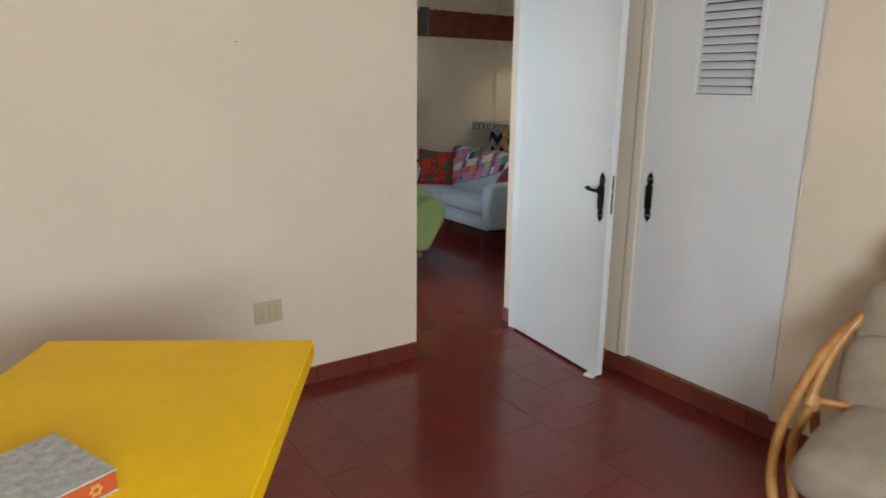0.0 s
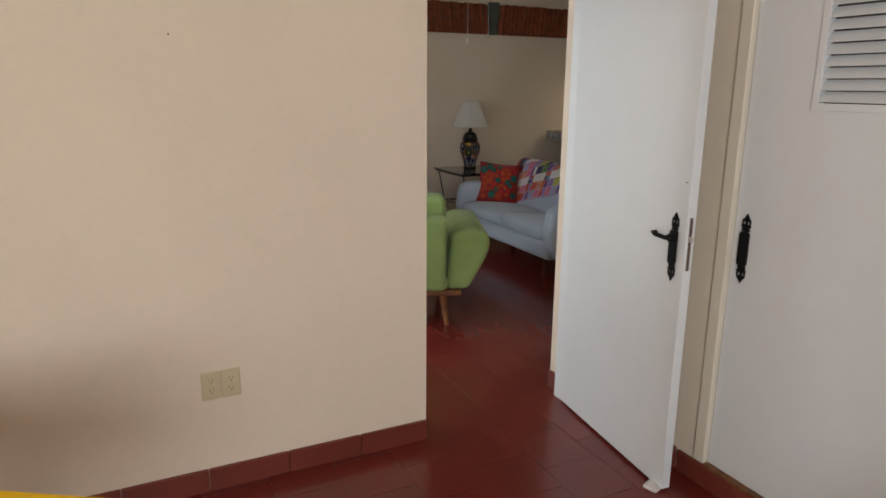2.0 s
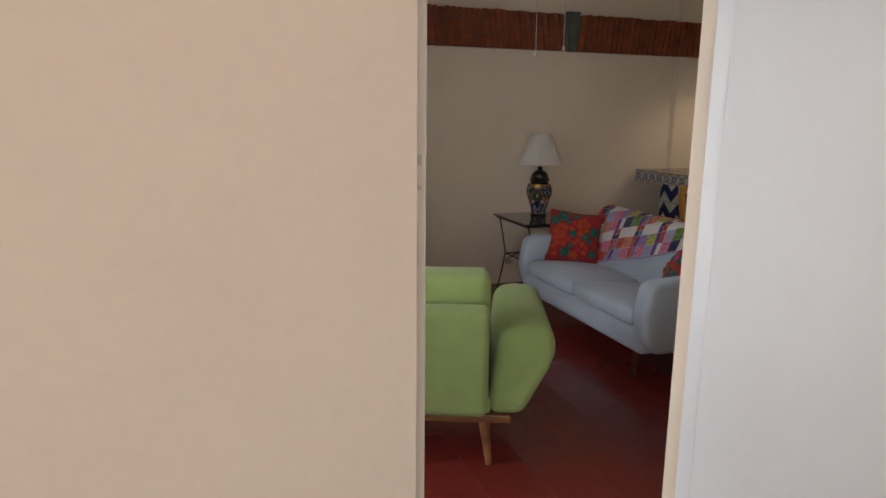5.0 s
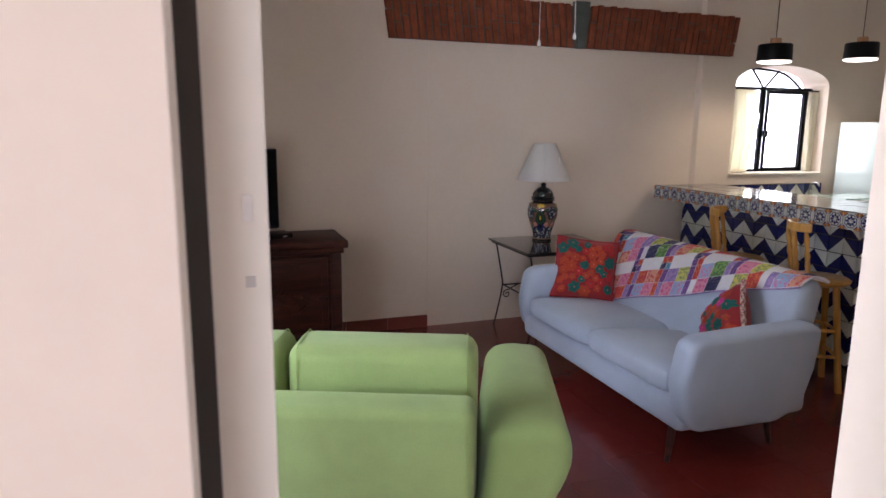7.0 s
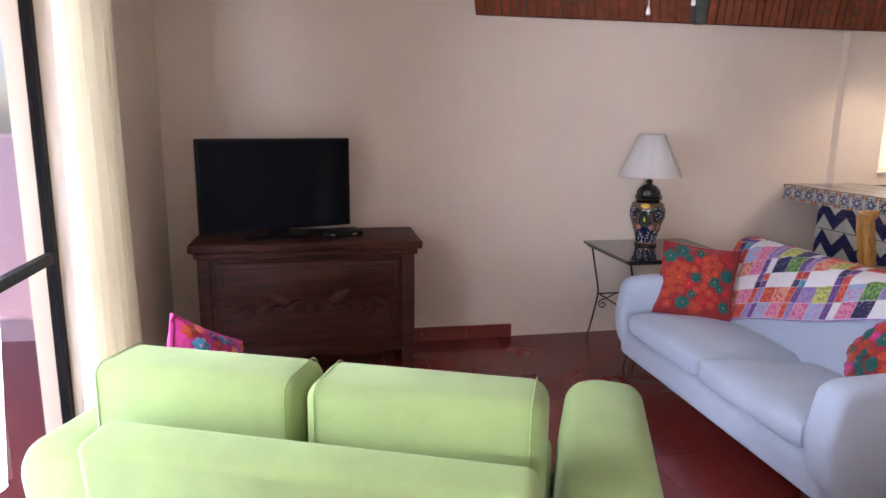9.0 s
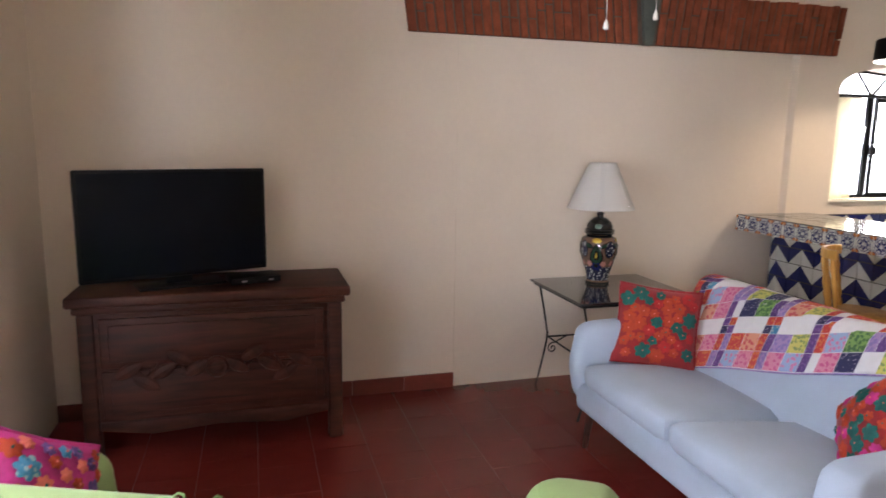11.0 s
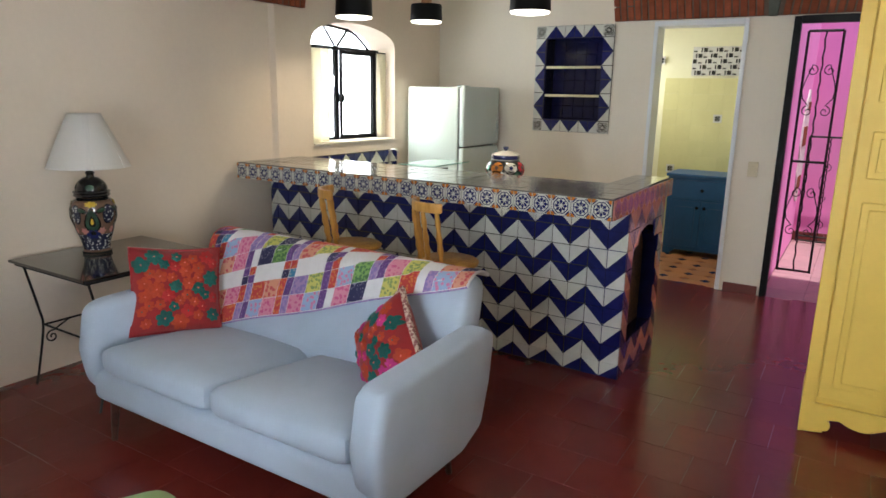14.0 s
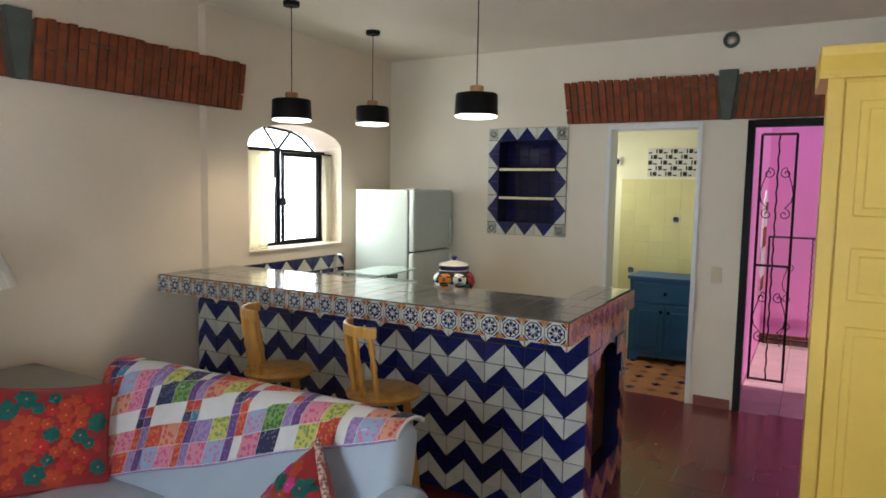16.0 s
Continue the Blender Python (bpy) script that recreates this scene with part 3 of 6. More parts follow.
ZIG = tile_meshes(TWHITE, TBLUE)
ZIGEND = tile_meshes(TTERRA, TBLUE)
EDGE = flower_tile(TWHITE, TBLUE, TORANGE, CERNAVY, "flower_tile")
EDGEEND = flower_tile(TPINK, CERNAVY, TORANGE, TERRAFLOOR, "flower_tile")


def zig_kind(col, row):
    even = col % 2 == 0
    if row % 2 == 0:
        return "se" if even else "sw"      # lower half cream
    return "nw" if even else "ne"          # upper half cream



front = part("zigzag_front", box(BAR_FACE + 0.0005, BAR_Y0 + 0.002, 0, BAR_FACE + 0.0078, 7.719, BAR_TOP - 0.108), TILEGROUT, bar, smooth=False)
y_top = BAR_TOP - 0.108
cols = int((7.72 - BAR_Y0) / TS)
for col in range(cols + 1):
    for row in range(9):
        z = y_top - (row + 1) * TS + TS * 0.02
        y = BAR_Y0 + col * TS
        if z + TS < 0.02 or y > 7.70:
            continue
        if z < 0:
            m = Matrix.Translation((BAR_FACE, y, 0.004)) @ Matrix.Diagonal((1, 1, (z + TS) / TS, 1))
        elif z + TS > y_top:
            m = Matrix.Translation((BAR_FACE, y, z)) @ Matrix.Diagonal((1, 1, (y_top - z) / TS, 1))
        else:
            m = Matrix.Translation((BAR_FACE, y, z))
        m = m @ Matrix.Diagonal((1, min(1, (7.72 - y) / TS), 1, 1))
        # rows run downwards: odd rows carry the cream peaks, even rows the cream tips
        piece("tile", ZIG[zig_kind(col + 1, row + 1)], front, m)

edge = part("edge_strip", box(BAR_X + 0.0005, BAR_Y0 + 0.008, BAR_TOP - 0.108, BAR_X + 0.0075, 7.719, BAR_TOP - 0.004), TILEGROUT, bar, smooth=False)
for i in range(25):
    y = BAR_Y0 + 0.002 + i * 0.1045
    if y + TS < 7.74:
        piece("tile", EDGE, edge, Matrix.Translation((BAR_X, y, BAR_TOP - 0.1075)) @ Matrix.Diagonal((1, 0.98, 0.975, 1)))

# the end of the bar, with an arched niche
AX0, AX1, AZ0, AZS = 6.374, 6.93, 0.165, 0.58
end = bmesh.new()
n = 20
arc = [((AX0 + AX1) / 2 - (AX1 - AX0) / 2 * math.cos(math.pi * i / n), AZS + 0.235 * math.sin(math.pi * i / n)) for i in range(n + 1)]
box(BAR_FACE, BAR_Y0 + 0.008, 0, AX0, 5.31, y_top, bm=end)
box(AX1, BAR_Y0 + 0.008, 0, 6.99, 5.31, y_top, bm=end)
box(AX0, BAR_Y0 + 0.008, 0, AX1, 5.31, AZ0, bm=end)
for (xa, za), (xb, zb) in zip(arc, arc[1:]):
    prism([(xa, za), (xb, zb), (xb, y_top), (xa, y_top)], BAR_Y0 + 0.008, 5.31, "y", bm=end)
bmesh.ops.remove_doubles(end, verts=end.verts[:], dist=1e-5)
endwall = part("bar_end", end, TBLUE, bar, "blue-glazed bar end with an arched niche", smooth=False)
part("niche_back", box(AX0 - 0.004, BAR_Y0 + 0.098, AZ0 - 0.004, AX1 + 0.004, 5.305, AZS + 0.238), WEAVE, bar, "brown woven back of the arched niche", smooth=False)
TURN_END = pose(0, 0, 0, 0, 0, 90)
for cx in range(7):
    for row in range(9):
        x, z = BAR_FACE + 0.001 + cx * 0.102, y_top - (row + 1) * TS + TS * 0.02
        xm, zm = x + 0.05, z + TS / 2
        ell = ((xm - (AX0 + AX1) / 2) / 0.27) ** 2 + (max(0, zm - AZS) / 0.235) ** 2
        if ell < 1 and zm > AZ0 - 0.01:
            continue
        z0, z1 = max(z, 0.003), min(z + TS, y_top)
        if z1 - z0 < 0.02:
            continue
        m = Matrix.Translation((x, BAR_Y0 + 0.008, z0)) @ TURN_END @ Matrix.Diagonal((1, -0.96, (z1 - z0) / TS, 1))
        piece("tile", ZIGEND[zig_kind(cx + 1, row + 1)], endwall, m)
edge2 = part("edge_strip", box(BAR_X + 0.008, BAR_Y0 + 0.001, BAR_TOP - 0.108, 7.10, BAR_Y0 + 0.0095, BAR_TOP - 0.004), TILEGROUT, bar, smooth=False)
for i in range(11):
    piece("tile", EDGEEND, edge2, Matrix.Translation((BAR_X + 0.005 + i * 0.1025, BAR_Y0 + 0.001, BAR_TOP - 0.1075)) @ TURN_END @ Matrix.Diagonal((1, -0.965, 0.975, 1)))
bm = box(0.0012, 0.0012, 0, TS - 0.0012, TS - 0.0012, 0.009, 0.002, 1)
top_me = bpy.data.meshes.new("top_tile")
bm.to_mesh(top_me)
bm.free()
top_me.materials.append(TOPTILE)
top = part("worktop_bed", box(BAR_X + 0.01, BAR_Y0 + 0.012, BAR_TOP - 0.0088, BAR_IN, 7.714, BAR_TOP - 0.005), TILEGROUT, bar, smooth=False)
for i in range(6):
    for k in range(25):
        piece("tile", top_me, top, Matrix.Translation((BAR_X + 0.002 + i * 0.0968, BAR_Y0 + 0.002 + k * 0.1043, BAR_TOP - 0.009 + random.uniform(-0.0006, 0.0006))) @ pose(0, 0, 0, random.uniform(-0.25, 0.25), random.uniform(-0.25, 0.25), 0))
for i in range(5):
    for k in range(2):
        piece("tile", top_me, top, Matrix.Translation((BAR_IN + 0.006 + i * TS, BAR_Y0 + 0.012 + k * TS, BAR_TOP - 0.009)))

# ---- grey sofa ----
def grey_sofa():
    s = thing("grey_sofa", "grey-blue fabric two-seat sofa with rounded arms and wooden legs", "sofa", pose(4.33, 5.265, 0))
    W, D = 1.66, 0.87                       # along y, along x (x = 0 is the front)
    # shell: base with upswept arms and back
    def arm(y0, y1):
        prof = [(0.10, 0.175), (0.55, 0.165), (0.70, 0.22), (0.76, 0.40), (0.79, 0.58), (0.765, 0.615), (0.70, 0.63), (0.10, 0.615), (0.035, 0.59), (0.0, 0.40), (0.03, 0.24)]
        return prism(prof, y0, y1, "y", 0.04, seg=4)
    part("arm", arm(0.0, 0.13), GREY, s)
    part("arm", arm(W - 0.105, W), GREY, s)
    part("base", box(0.03, 0.05, 0.165, 0.78, W - 0.05, 0.315, 0.04, 3), GREY, s)
    for y0 in (0.135, W / 2):
        bm = soft(0.66, W / 2 - 0.14, 0.13, 0.05, 8, 0.03, (0.345, y0 + W / 4 - 0.07, 0.375))
        for v in bm.verts:                   # the seat falls towards the back
            v.co.z -= 0.105 * max(0.0, v.co.x - 0.05)
        part("seat_cushion", bm, GREY, s)
    back = bmesh.new()
    prism([(0.55, 0.28), (0.78, 0.24), (0.88, 0.75), (0.855, 0.80), (0.78, 0.81), (0.72, 0.77)], 0.10, W - 0.045, "y", 0.045, bm=back, seg=4)
    part("backrest", back, GREY, s)
    for x, y, dx in ((0.07, 0.13, -0.03), (0.07, W - 0.16, -0.03), (0.60, 0.13, 0.04), (0.60, W - 0.16, 0.04)):
        part("leg", tube([(x, y, 0.20), (x + dx, y - 0.01, 0)], 0.021, 10, r_end=0.012), DARKWOOD, s)
    return s


grey_sofa()


def green_sofa():
    # local x along the back (0 at its left end), y towards the front
    up = 0.04
    s = thing("green_sofa", "lime-green velvet two-seat sofa on a walnut base", "sofa", pose(2.10, 5.02, 0, 0, 0, -22.0))
    part("base_frame", box(-0.06, 0.10, 0.175 + up, 1.18, 0.90, 0.215 + up, 0.008), BASEWOOD, s, "walnut base frame", smooth=False)
    for x, y, dx, dy in ((0.0, 0.17, -0.03, -0.03), (1.06, 0.17, 0.03, -0.03), (0.0, 0.80, -0.03, 0.03), (1.06, 0.80, 0.03, 0.03)):
        part("leg", tube([(x, y, 0.18 + up), (x + dx, y + dy, 0)], 0.026, 10, r_end=0.014), BASEWOOD, s, "tapered walnut leg")
    part("backrest", prism([(0.0, 0.70 + up), (0.13, 0.715 + up), (0.22, 0.25 + up), (0.10, 0.215 + up), (0.06, 0.22 + up)], 0.02, 1.075, "x", 0.03, seg=4), GREEN, s)
    part("seat", box(0.0, 0.10, 0.215 + up, 1.09, 0.86, 0.30 + up, 0.02), GREEN, s)
    for x0 in (0.01, 0.55):
        part("seat_cushion", soft(0.53, 0.70, 0.17, 0.05, 7, 0.02, (x0 + 0.265, 0.52, 0.37 + up)), GREEN, s)
    for x0, name in ((-0.075, "back_cushion"), (0.505, "back_cushion")):
        c = part(name, box(x0 + 0.003, 0.17, 0.40 + up, x0 + 0.577, 0.375, 0.822 + up, 0.05, 5), GREEN, s)
        for xe in (x0 + 0.037, x0 + 0.543):
            loop = [(xe, 0.2725 + 0.1025 * q * (1 - 0.0), 0.611 + up + 0.211 * r) for q, r in ((-1, -0.7), (-1, 0.0), (-1, 0.82), (-0.9, 0.945), (-0.66, 1.0), (0.0, 1.0), (0.66, 1.0), (0.9, 0.945), (1, 0.82), (1, 0.0), (1, -0.7))]
            part("seam", tube(spline(loop, 4), 0.002, 6), GREEN, c)
    for side in (0, 1):
        out = -1 if side == 0 else 1
        bx = 0.0 if side == 0 else 1.09
        o = [(bx - out * 0.01, 0.215 + up), (bx + out * 0.14, 0.215 + up), (bx + out * 0.265, 0.48), (bx + out * 0.285, 0.56), (bx + out * 0.255, 0.64), (bx + out * 0.10, 0.65), (bx + out * 0.03, 0.615)]
        bm = prism(o, 0.10, 0.94, "y", 0.045, seg=4)
        for v in bm.verts:
            if v.co.y < 0.3:
                v.co.y += (v.co.z - 0.3) * 0.12
        part("arm", bm, GREEN, s)
    return s


green_sofa()

# ---- television chest ----
def tv_chest():
    s = thing("carved_chest", "dark carved wooden chest of drawers under a television", "chest", pose(2.03, 7.17, 0))
    W, D, H = 1.19, 0.46, 0.795
    part("top", box(-0.04, -0.03, H - 0.05, W + 0.04, D, H, 0.012, 3), DARKWOOD, s)
    part("moulding", box(-0.015, -0.012, H - 0.085, W + 0.015, D - 0.01, H - 0.05, 0.01), DARKWOOD, s)
    part("body", box(0.0, 0.012, 0.15, W, D - 0.02, H - 0.085, 0.006), DARKWOOD, s, smooth=False)
    for x in (0.0, W - 0.07):
        part("post", box(x, 0.0, 0.0, x + 0.07, 0.07, H - 0.085, 0.012), DARKWOOD, s)
        part("post", box(x, D - 0.09, 0.0, x + 0.07, D - 0.02, H - 0.085, 0.012), DARKWOOD, s)
    part("apron", prism([(0.07, 0.15), (0.30, 0.115), (0.60, 0.135), (0.90, 0.115), (W - 0.07, 0.15), (W - 0.07, 0.19), (0.07, 0.19)], 0.004, 0.03, "y", 0.004), DARKWOOD, s)
    for z0, z1 in ((0.205, 0.435), (0.45, 0.685)):
        d = part("drawer_front", box(0.09, -0.004, z0, W - 0.09, 0.02, z1, 0.008), DARKWOOD, s)
        part("panel", box(0.13, -0.009, z0 + 0.03, W - 0.13, 0.0, z1 - 0.03, 0.006), DARKWOOD, d)
    # carved rosette and trailing leaves across both drawers
    part("carved_rosette", lathe([(0.0, 0.018), (0.015, 0.02), (0.03, 0.012), (0.045, 0.018), (0.055, 0.006), (0.055, 0.0)], 14, at=(0, 0, 0)), DARKWOOD, s).matrix_basis = pose(W / 2, -0.009, 0.43, 90, 0, 0)
    for sx in (-1, 1):
        for i in range(5):
            x, z = W / 2 + sx * (0.09 + 0.075 * i), 0.43 + 0.055 * math.sin(i * 1.6)
            leaf = lathe([(0.0, -0.05), (0.013, -0.025), (0.018, 0.0), (0.012, 0.028), (0.0, 0.05)], 8)
            o = part("carved_leaf", leaf, DARKWOOD, s)
            o.matrix_basis = pose(x, -0.010, z, 0, 60 * sx * (1 if i % 2 else -1), 0) @ Matrix.Diagonal((1.9, 0.9, 1.5, 1))
            part("carved_stem", tube([(x - sx * 0.05, -0.011, 0.43 - 0.04 * math.sin(i * 1.6)), (x, -0.013, z * 0.5 + 0.215), (x + sx * 0.04, -0.011, 0.44)], 0.006, 6), DARKWOOD, s)
    return s


tv_chest()


def television():
    s = thing("television", "flat black television standing on a carved wooden chest", "television", pose(2.462, 7.345, 0.795, 0, 0, 19.3))
    part("housing", box(-0.435, 0.0, 0.043, 0.435, 0.045, 0.558, 0.008), BLACKPLASTIC, s)
    part("screen", box(-0.42, -0.003, 0.062, 0.42, 0.002, 0.544, 0.001), SCREEN, s, "switched-off glossy black screen", smooth=False)
    part("stand_neck", box(-0.06, 0.01, 0.008, 0.06, 0.04, 0.07, 0.006), BLACKPLASTIC, s)
    part("stand_foot", box(-0.2, -0.08, 0.0, 0.2, 0.10, 0.012, 0.005), BLACKPLASTIC, s)
    return s


television()


def set_top_box():
    s = thing("media_player", "small black media player on a wooden chest", "media player", pose(2.80, 7.36, 0.795, 0, 0, 14))
    part("case", box(-0.12, -0.08, 0.004, 0.12, 0.08, 0.034, 0.004), BLACKPLASTIC, s)
    for x in (-0.06, 0.07):
        part("display", box(x - 0.012, -0.0825, 0.014, x + 0.012, -0.079, 0.022), STEEL, s, smooth=False)


set_top_box()

# ---- yellow wardrobe ----
def wardrobe():
    s = thing("wardrobe", "pale yellow painted wooden wardrobe with panelled doors", "wardrobe", pose(6.21, 4.208, 0, 0, 0, -90 + 2))
    # local x along the front (0 at its end by the doorway), y to the back
    W, D, H = 0.50, 0.45, 2.15
    part("body", box(0.012, 0.02, 0.105, W - 0.012, D, H - 0.06, 0.004), PALEYELLOW, s, smooth=False)
    part("cornice", prism([(0.0, H - 0.115), (-0.0, H - 0.09), (-0.03, H - 0.035), (-0.035, H), (D + 0.01, H), (D + 0.01, H - 0.115)], -0.03, W + 0.03, "x", 0.004), PALEYELLOW, s, smooth=False)
    n = 16
    cut = [(0.0, 0.0), (0.10, 0.012)] + [(0.10 + 0.028 * math.cos(radians(-90 + 200 * i / 8)), 0.048 + 0.028 * math.sin(radians(-90 + 200 * i / 8))) for i in range(9)]
    cut += [(0.16 + 0.18 * i / n, 0.085 - 0.03 * math.sin(math.pi * i / n)) for i in range(n + 1)]
    cut += [(W - x, z) for x, z in reversed(cut[:11])]
    part("bracket_foot", prism(cut + [(W, 0.15), (0, 0.15)], 0.0, 0.03, "y"), PALEYELLOW, s, smooth=False)
    part("side_foot", box(0.0, 0.03, 0.0, 0.02, D, 0.12), PALEYELLOW, s, smooth=False)
    part("side_foot", box(W - 0.02, 0.03, 0.0, W, D, 0.12), PALEYELLOW, s, smooth=False)
    part("stile", box(0.0, 0.0, 0.15, 0.055, 0.03, H - 0.115, 0.003), PALEYELLOW, s, smooth=False)
    part("stile", box(W - 0.055, 0.0, 0.15, W, 0.03, H - 0.115, 0.003), PALEYELLOW, s, smooth=False)
    door = part("door", box(0.06, 0.003, 0.18, W - 0.06, 0.026, H - 0.13, 0.004), PALEYELLOW, s, smooth=False)
    for z0, z1 in ((0.24, 1.10), (1.20, 1.40), (1.52, H - 0.2)):
        for k, q in ((0.0, 0.0), (0.03, -0.004)):
            part("panel", box(0.11 + k, -0.004 + q, z0 + k, W - 0.11 - k, 0.005, z1 - k, 0.005), PALEYELLOW, door, smooth=False)
    return s


wardrobe()

# ---- skirting ----
def skirting(name, x0, y0, x1, y1, out, h=0.092):
    """Red clay skirting tiles along a wall; out: the side on which they stand proud."""
    s = thing(name, "red glazed clay skirting tiles along the wall foot", "skirting", kind="structure")
    length = math.hypot(x1 - x0, y1 - y0)
    n = max(1, round(length / 0.3))
    for i in range(n):
        a, b = i / n + 0.0012 / length, (i + 1) / n - 0.0012 / length
        xa, ya, xb, yb = x0 + (x1 - x0) * a, y0 + (y1 - y0) * a, x0 + (x1 - x0) * b, y0 + (y1 - y0) * b
        d = 0.014
        part("skirting_tile", box(min(xa, xb, xa + out[0] * d), min(ya, yb, ya + out[1] * d), -0.005, max(xa, xb, xa + out[0] * d), max(ya, yb, ya + out[1] * d), h, 0.003, 1), SKIRT, s, smooth=False)


skirting("baseboard_bedroom_north", BX0, BY1, DX0, BY1, (0, -1))
skirting("baseboard_closet", BX1, 0.2, BX1, 2.80, (-1, 0), 0.09)
skirting("baseboard_closet_corner", BX1, 2.81, BX1, BY1, (-1, 0))
skirting("baseboard_doorway", DX1, 3.585, DX1, LY0, (-1, 0))
skirting("baseboard_living_south", DX1, LY0, 6.6, LY0, (0, 1))
skirting("baseboard_tv_wall", LX0, 7.72, 3.97, 7.72, (0, -1))
skirting("baseboard_pier", 8.51, GD1 + 0.02, 8.51, BD0 - 0.03, (-1, 0), 0.075)

# ---- bedroom doors ----
def escutcheon(parent, m, lever):
    """A black iron back plate with pierced fleur ends; local x to the side, z up, y into the door."""
    n = 10
    body = [(0.019 * math.cos(math.pi * i / n), 0.052 + 0.012 * math.sin(math.pi * i / n)) for i in range(n + 1)]
    plate = part("door_plate", prism(body + [(-x, -z) for x, z in body], -0.012, 0.0, "y", 0.003), BLACK, parent, "black wrought-iron door plate", smooth=False)
    for up in (-1, 1):
        part("plate_stem", box(-0.0035, -0.005, min(up * 0.08, up * 0.102), 0.0035, 0.0, max(up * 0.08, up * 0.102)), BLACK, plate, smooth=False)
        part("plate_tip", prism([(0.0, up * 0.126), (0.010, up * 0.110), (0.017, up * 0.103), (0.013, up * 0.0985), (-0.013, up * 0.0985), (-0.017, up * 0.103), (-0.010, up * 0.110)], -0.005, 0.0, "y"), BLACK, plate, smooth=False)
        part("plate_collar", prism([(0.006, up * 0.060), (0.018, up * 0.066), (0.012, up * 0.072), (0.019, up * 0.079), (0.016, up * 0.087), (-0.016, up * 0.087), (-0.019, up * 0.079), (-0.012, up * 0.072), (-0.018, up * 0.066), (-0.006, up * 0.060)], -0.005, 0.0, "y"), BLACK, plate, smooth=False)
        for sx in (-1, 1):
            part("plate_barb", box(min(sx * 0.0125, sx * 0.0165), -0.005, min(up * 0.084, up * 0.101), max(sx * 0.0125, sx * 0.0165), 0.0, max(up * 0.084, up * 0.101)), BLACK, plate, smooth=False)
    plate.matrix_basis = m
    if lever:
        part("lever", tube([(0, -0.008, 0.035), (0, -0.030, 0.035), (-0.012, -0.036, 0.034), (-0.060, -0.036, 0.036)], 0.0075, 10, r_end=0.0085), BLACK, plate)
        part("lever_tip", prism([(-0.054, 0.045), (-0.063, 0.052), (-0.088, 0.042), (-0.066, 0.028), (-0.056, 0.029)], -0.041, -0.032, "y"), BLACK, plate, smooth=False)
        part("lever_hub", lathe([(0.015, 0.0), (0.015, 0.014), (0.010, 0.022)], 14), BLACK, plate).matrix_basis = pose(0, -0.012, 0.035, 90, 0, 0)
    return plate


def open_door():
    # hinged at the doorway's far jamb, folded back along the closet wall; local x from the hinge to the free edge
    d = thing("door_1", "white painted flush bedroom door, standing open", "door", pose(3.192, 3.508, 0.012, 0, 0, -97.0), kind="structure")
    part("leaf", box(0.0, -0.0, 0.0, 0.816, 0.038, 2.06, 0.003), WHITE, d, smooth=False)
    escutcheon(d, pose(0.757, 0.0, 0.97) @ Matrix.Diagonal((1.05, 1, 1.02, 1)), True)
    part("lock_plate", box(0.815, 0.012, 0.892, 0.8182, 0.024, 1.087), RUST, d, "rusty lock plate", smooth=False)
    part("latch", box(0.817, 0.012, 1.0, 0.828, 0.026, 1.02, 0.002), STEEL, d, smooth=False)
    for z in (0.25, 1.05, 1.85):
        part("hinge", tube([(-0.004, 0.040, z - 0.04), (-0.004, 0.040, z + 0.04)], 0.006, 8), STEEL, d)
    part("scratch", box(0.79, -0.0012, 1.21, 0.802, 0.001, 1.213), SLOT, d, smooth=False)
    return d


open_door()


def door_wedge():
    s = thing("door_wedge", "folded white cloth wedge under the open door", "door wedge", pose(3.095, 2.74, 0.0, 0, 0, 20))
    part("wedge", soft(0.09, 0.06, 0.018, 0.008, 4, 0.003, (0, 0, 0.009), wobble=0.004), PATINA, s)


door_wedge()


def door_frame():
    f = thing("door_frame_1", "white painted wooden door frame in the bedroom doorway", "door frame", kind="structure")
    part("jamb", box(DX0 - 0.002, BY1 + 0.135, 0, DX0 + 0.063, MY + 0.002, DTOP, 0.002), CREAMPAINT, f, smooth=False)
    # thin dark strip that paints the shade of the groove between wall and jamb
    part("gap_strip", box(DX0 - 0.002, BY1 + 0.1305, 0, DX0 + 0.017, BY1 + 0.1348, DTOP - 0.03), SLOT, f, "dark strip standing in for the shaded gap beside the jamb", smooth=False)
    part("jamb", box(DX1 - 0.05, BY1 + 0.038, 0.0, DX1 + 0.002, LY0 - 0.11, DTOP, 0.003), WHITE, f, smooth=False)
    part("head", box(DX0 + 0.063, BY1 + 0.062, DTOP - 0.03, DX1 - 0.05, MY - 0.004, DTOP + 0.002, 0.003), WHITE, f, smooth=False)
    for z, h in ((1.432, 0.021), (1.378, 0.009)):
        part("strike_plate", box(DX0 + 0.043, BY1 + 0.1330, z, DX0 + 0.051, BY1 + 0.1355, z + h), STEEL, f, smooth=False)


door_frame()


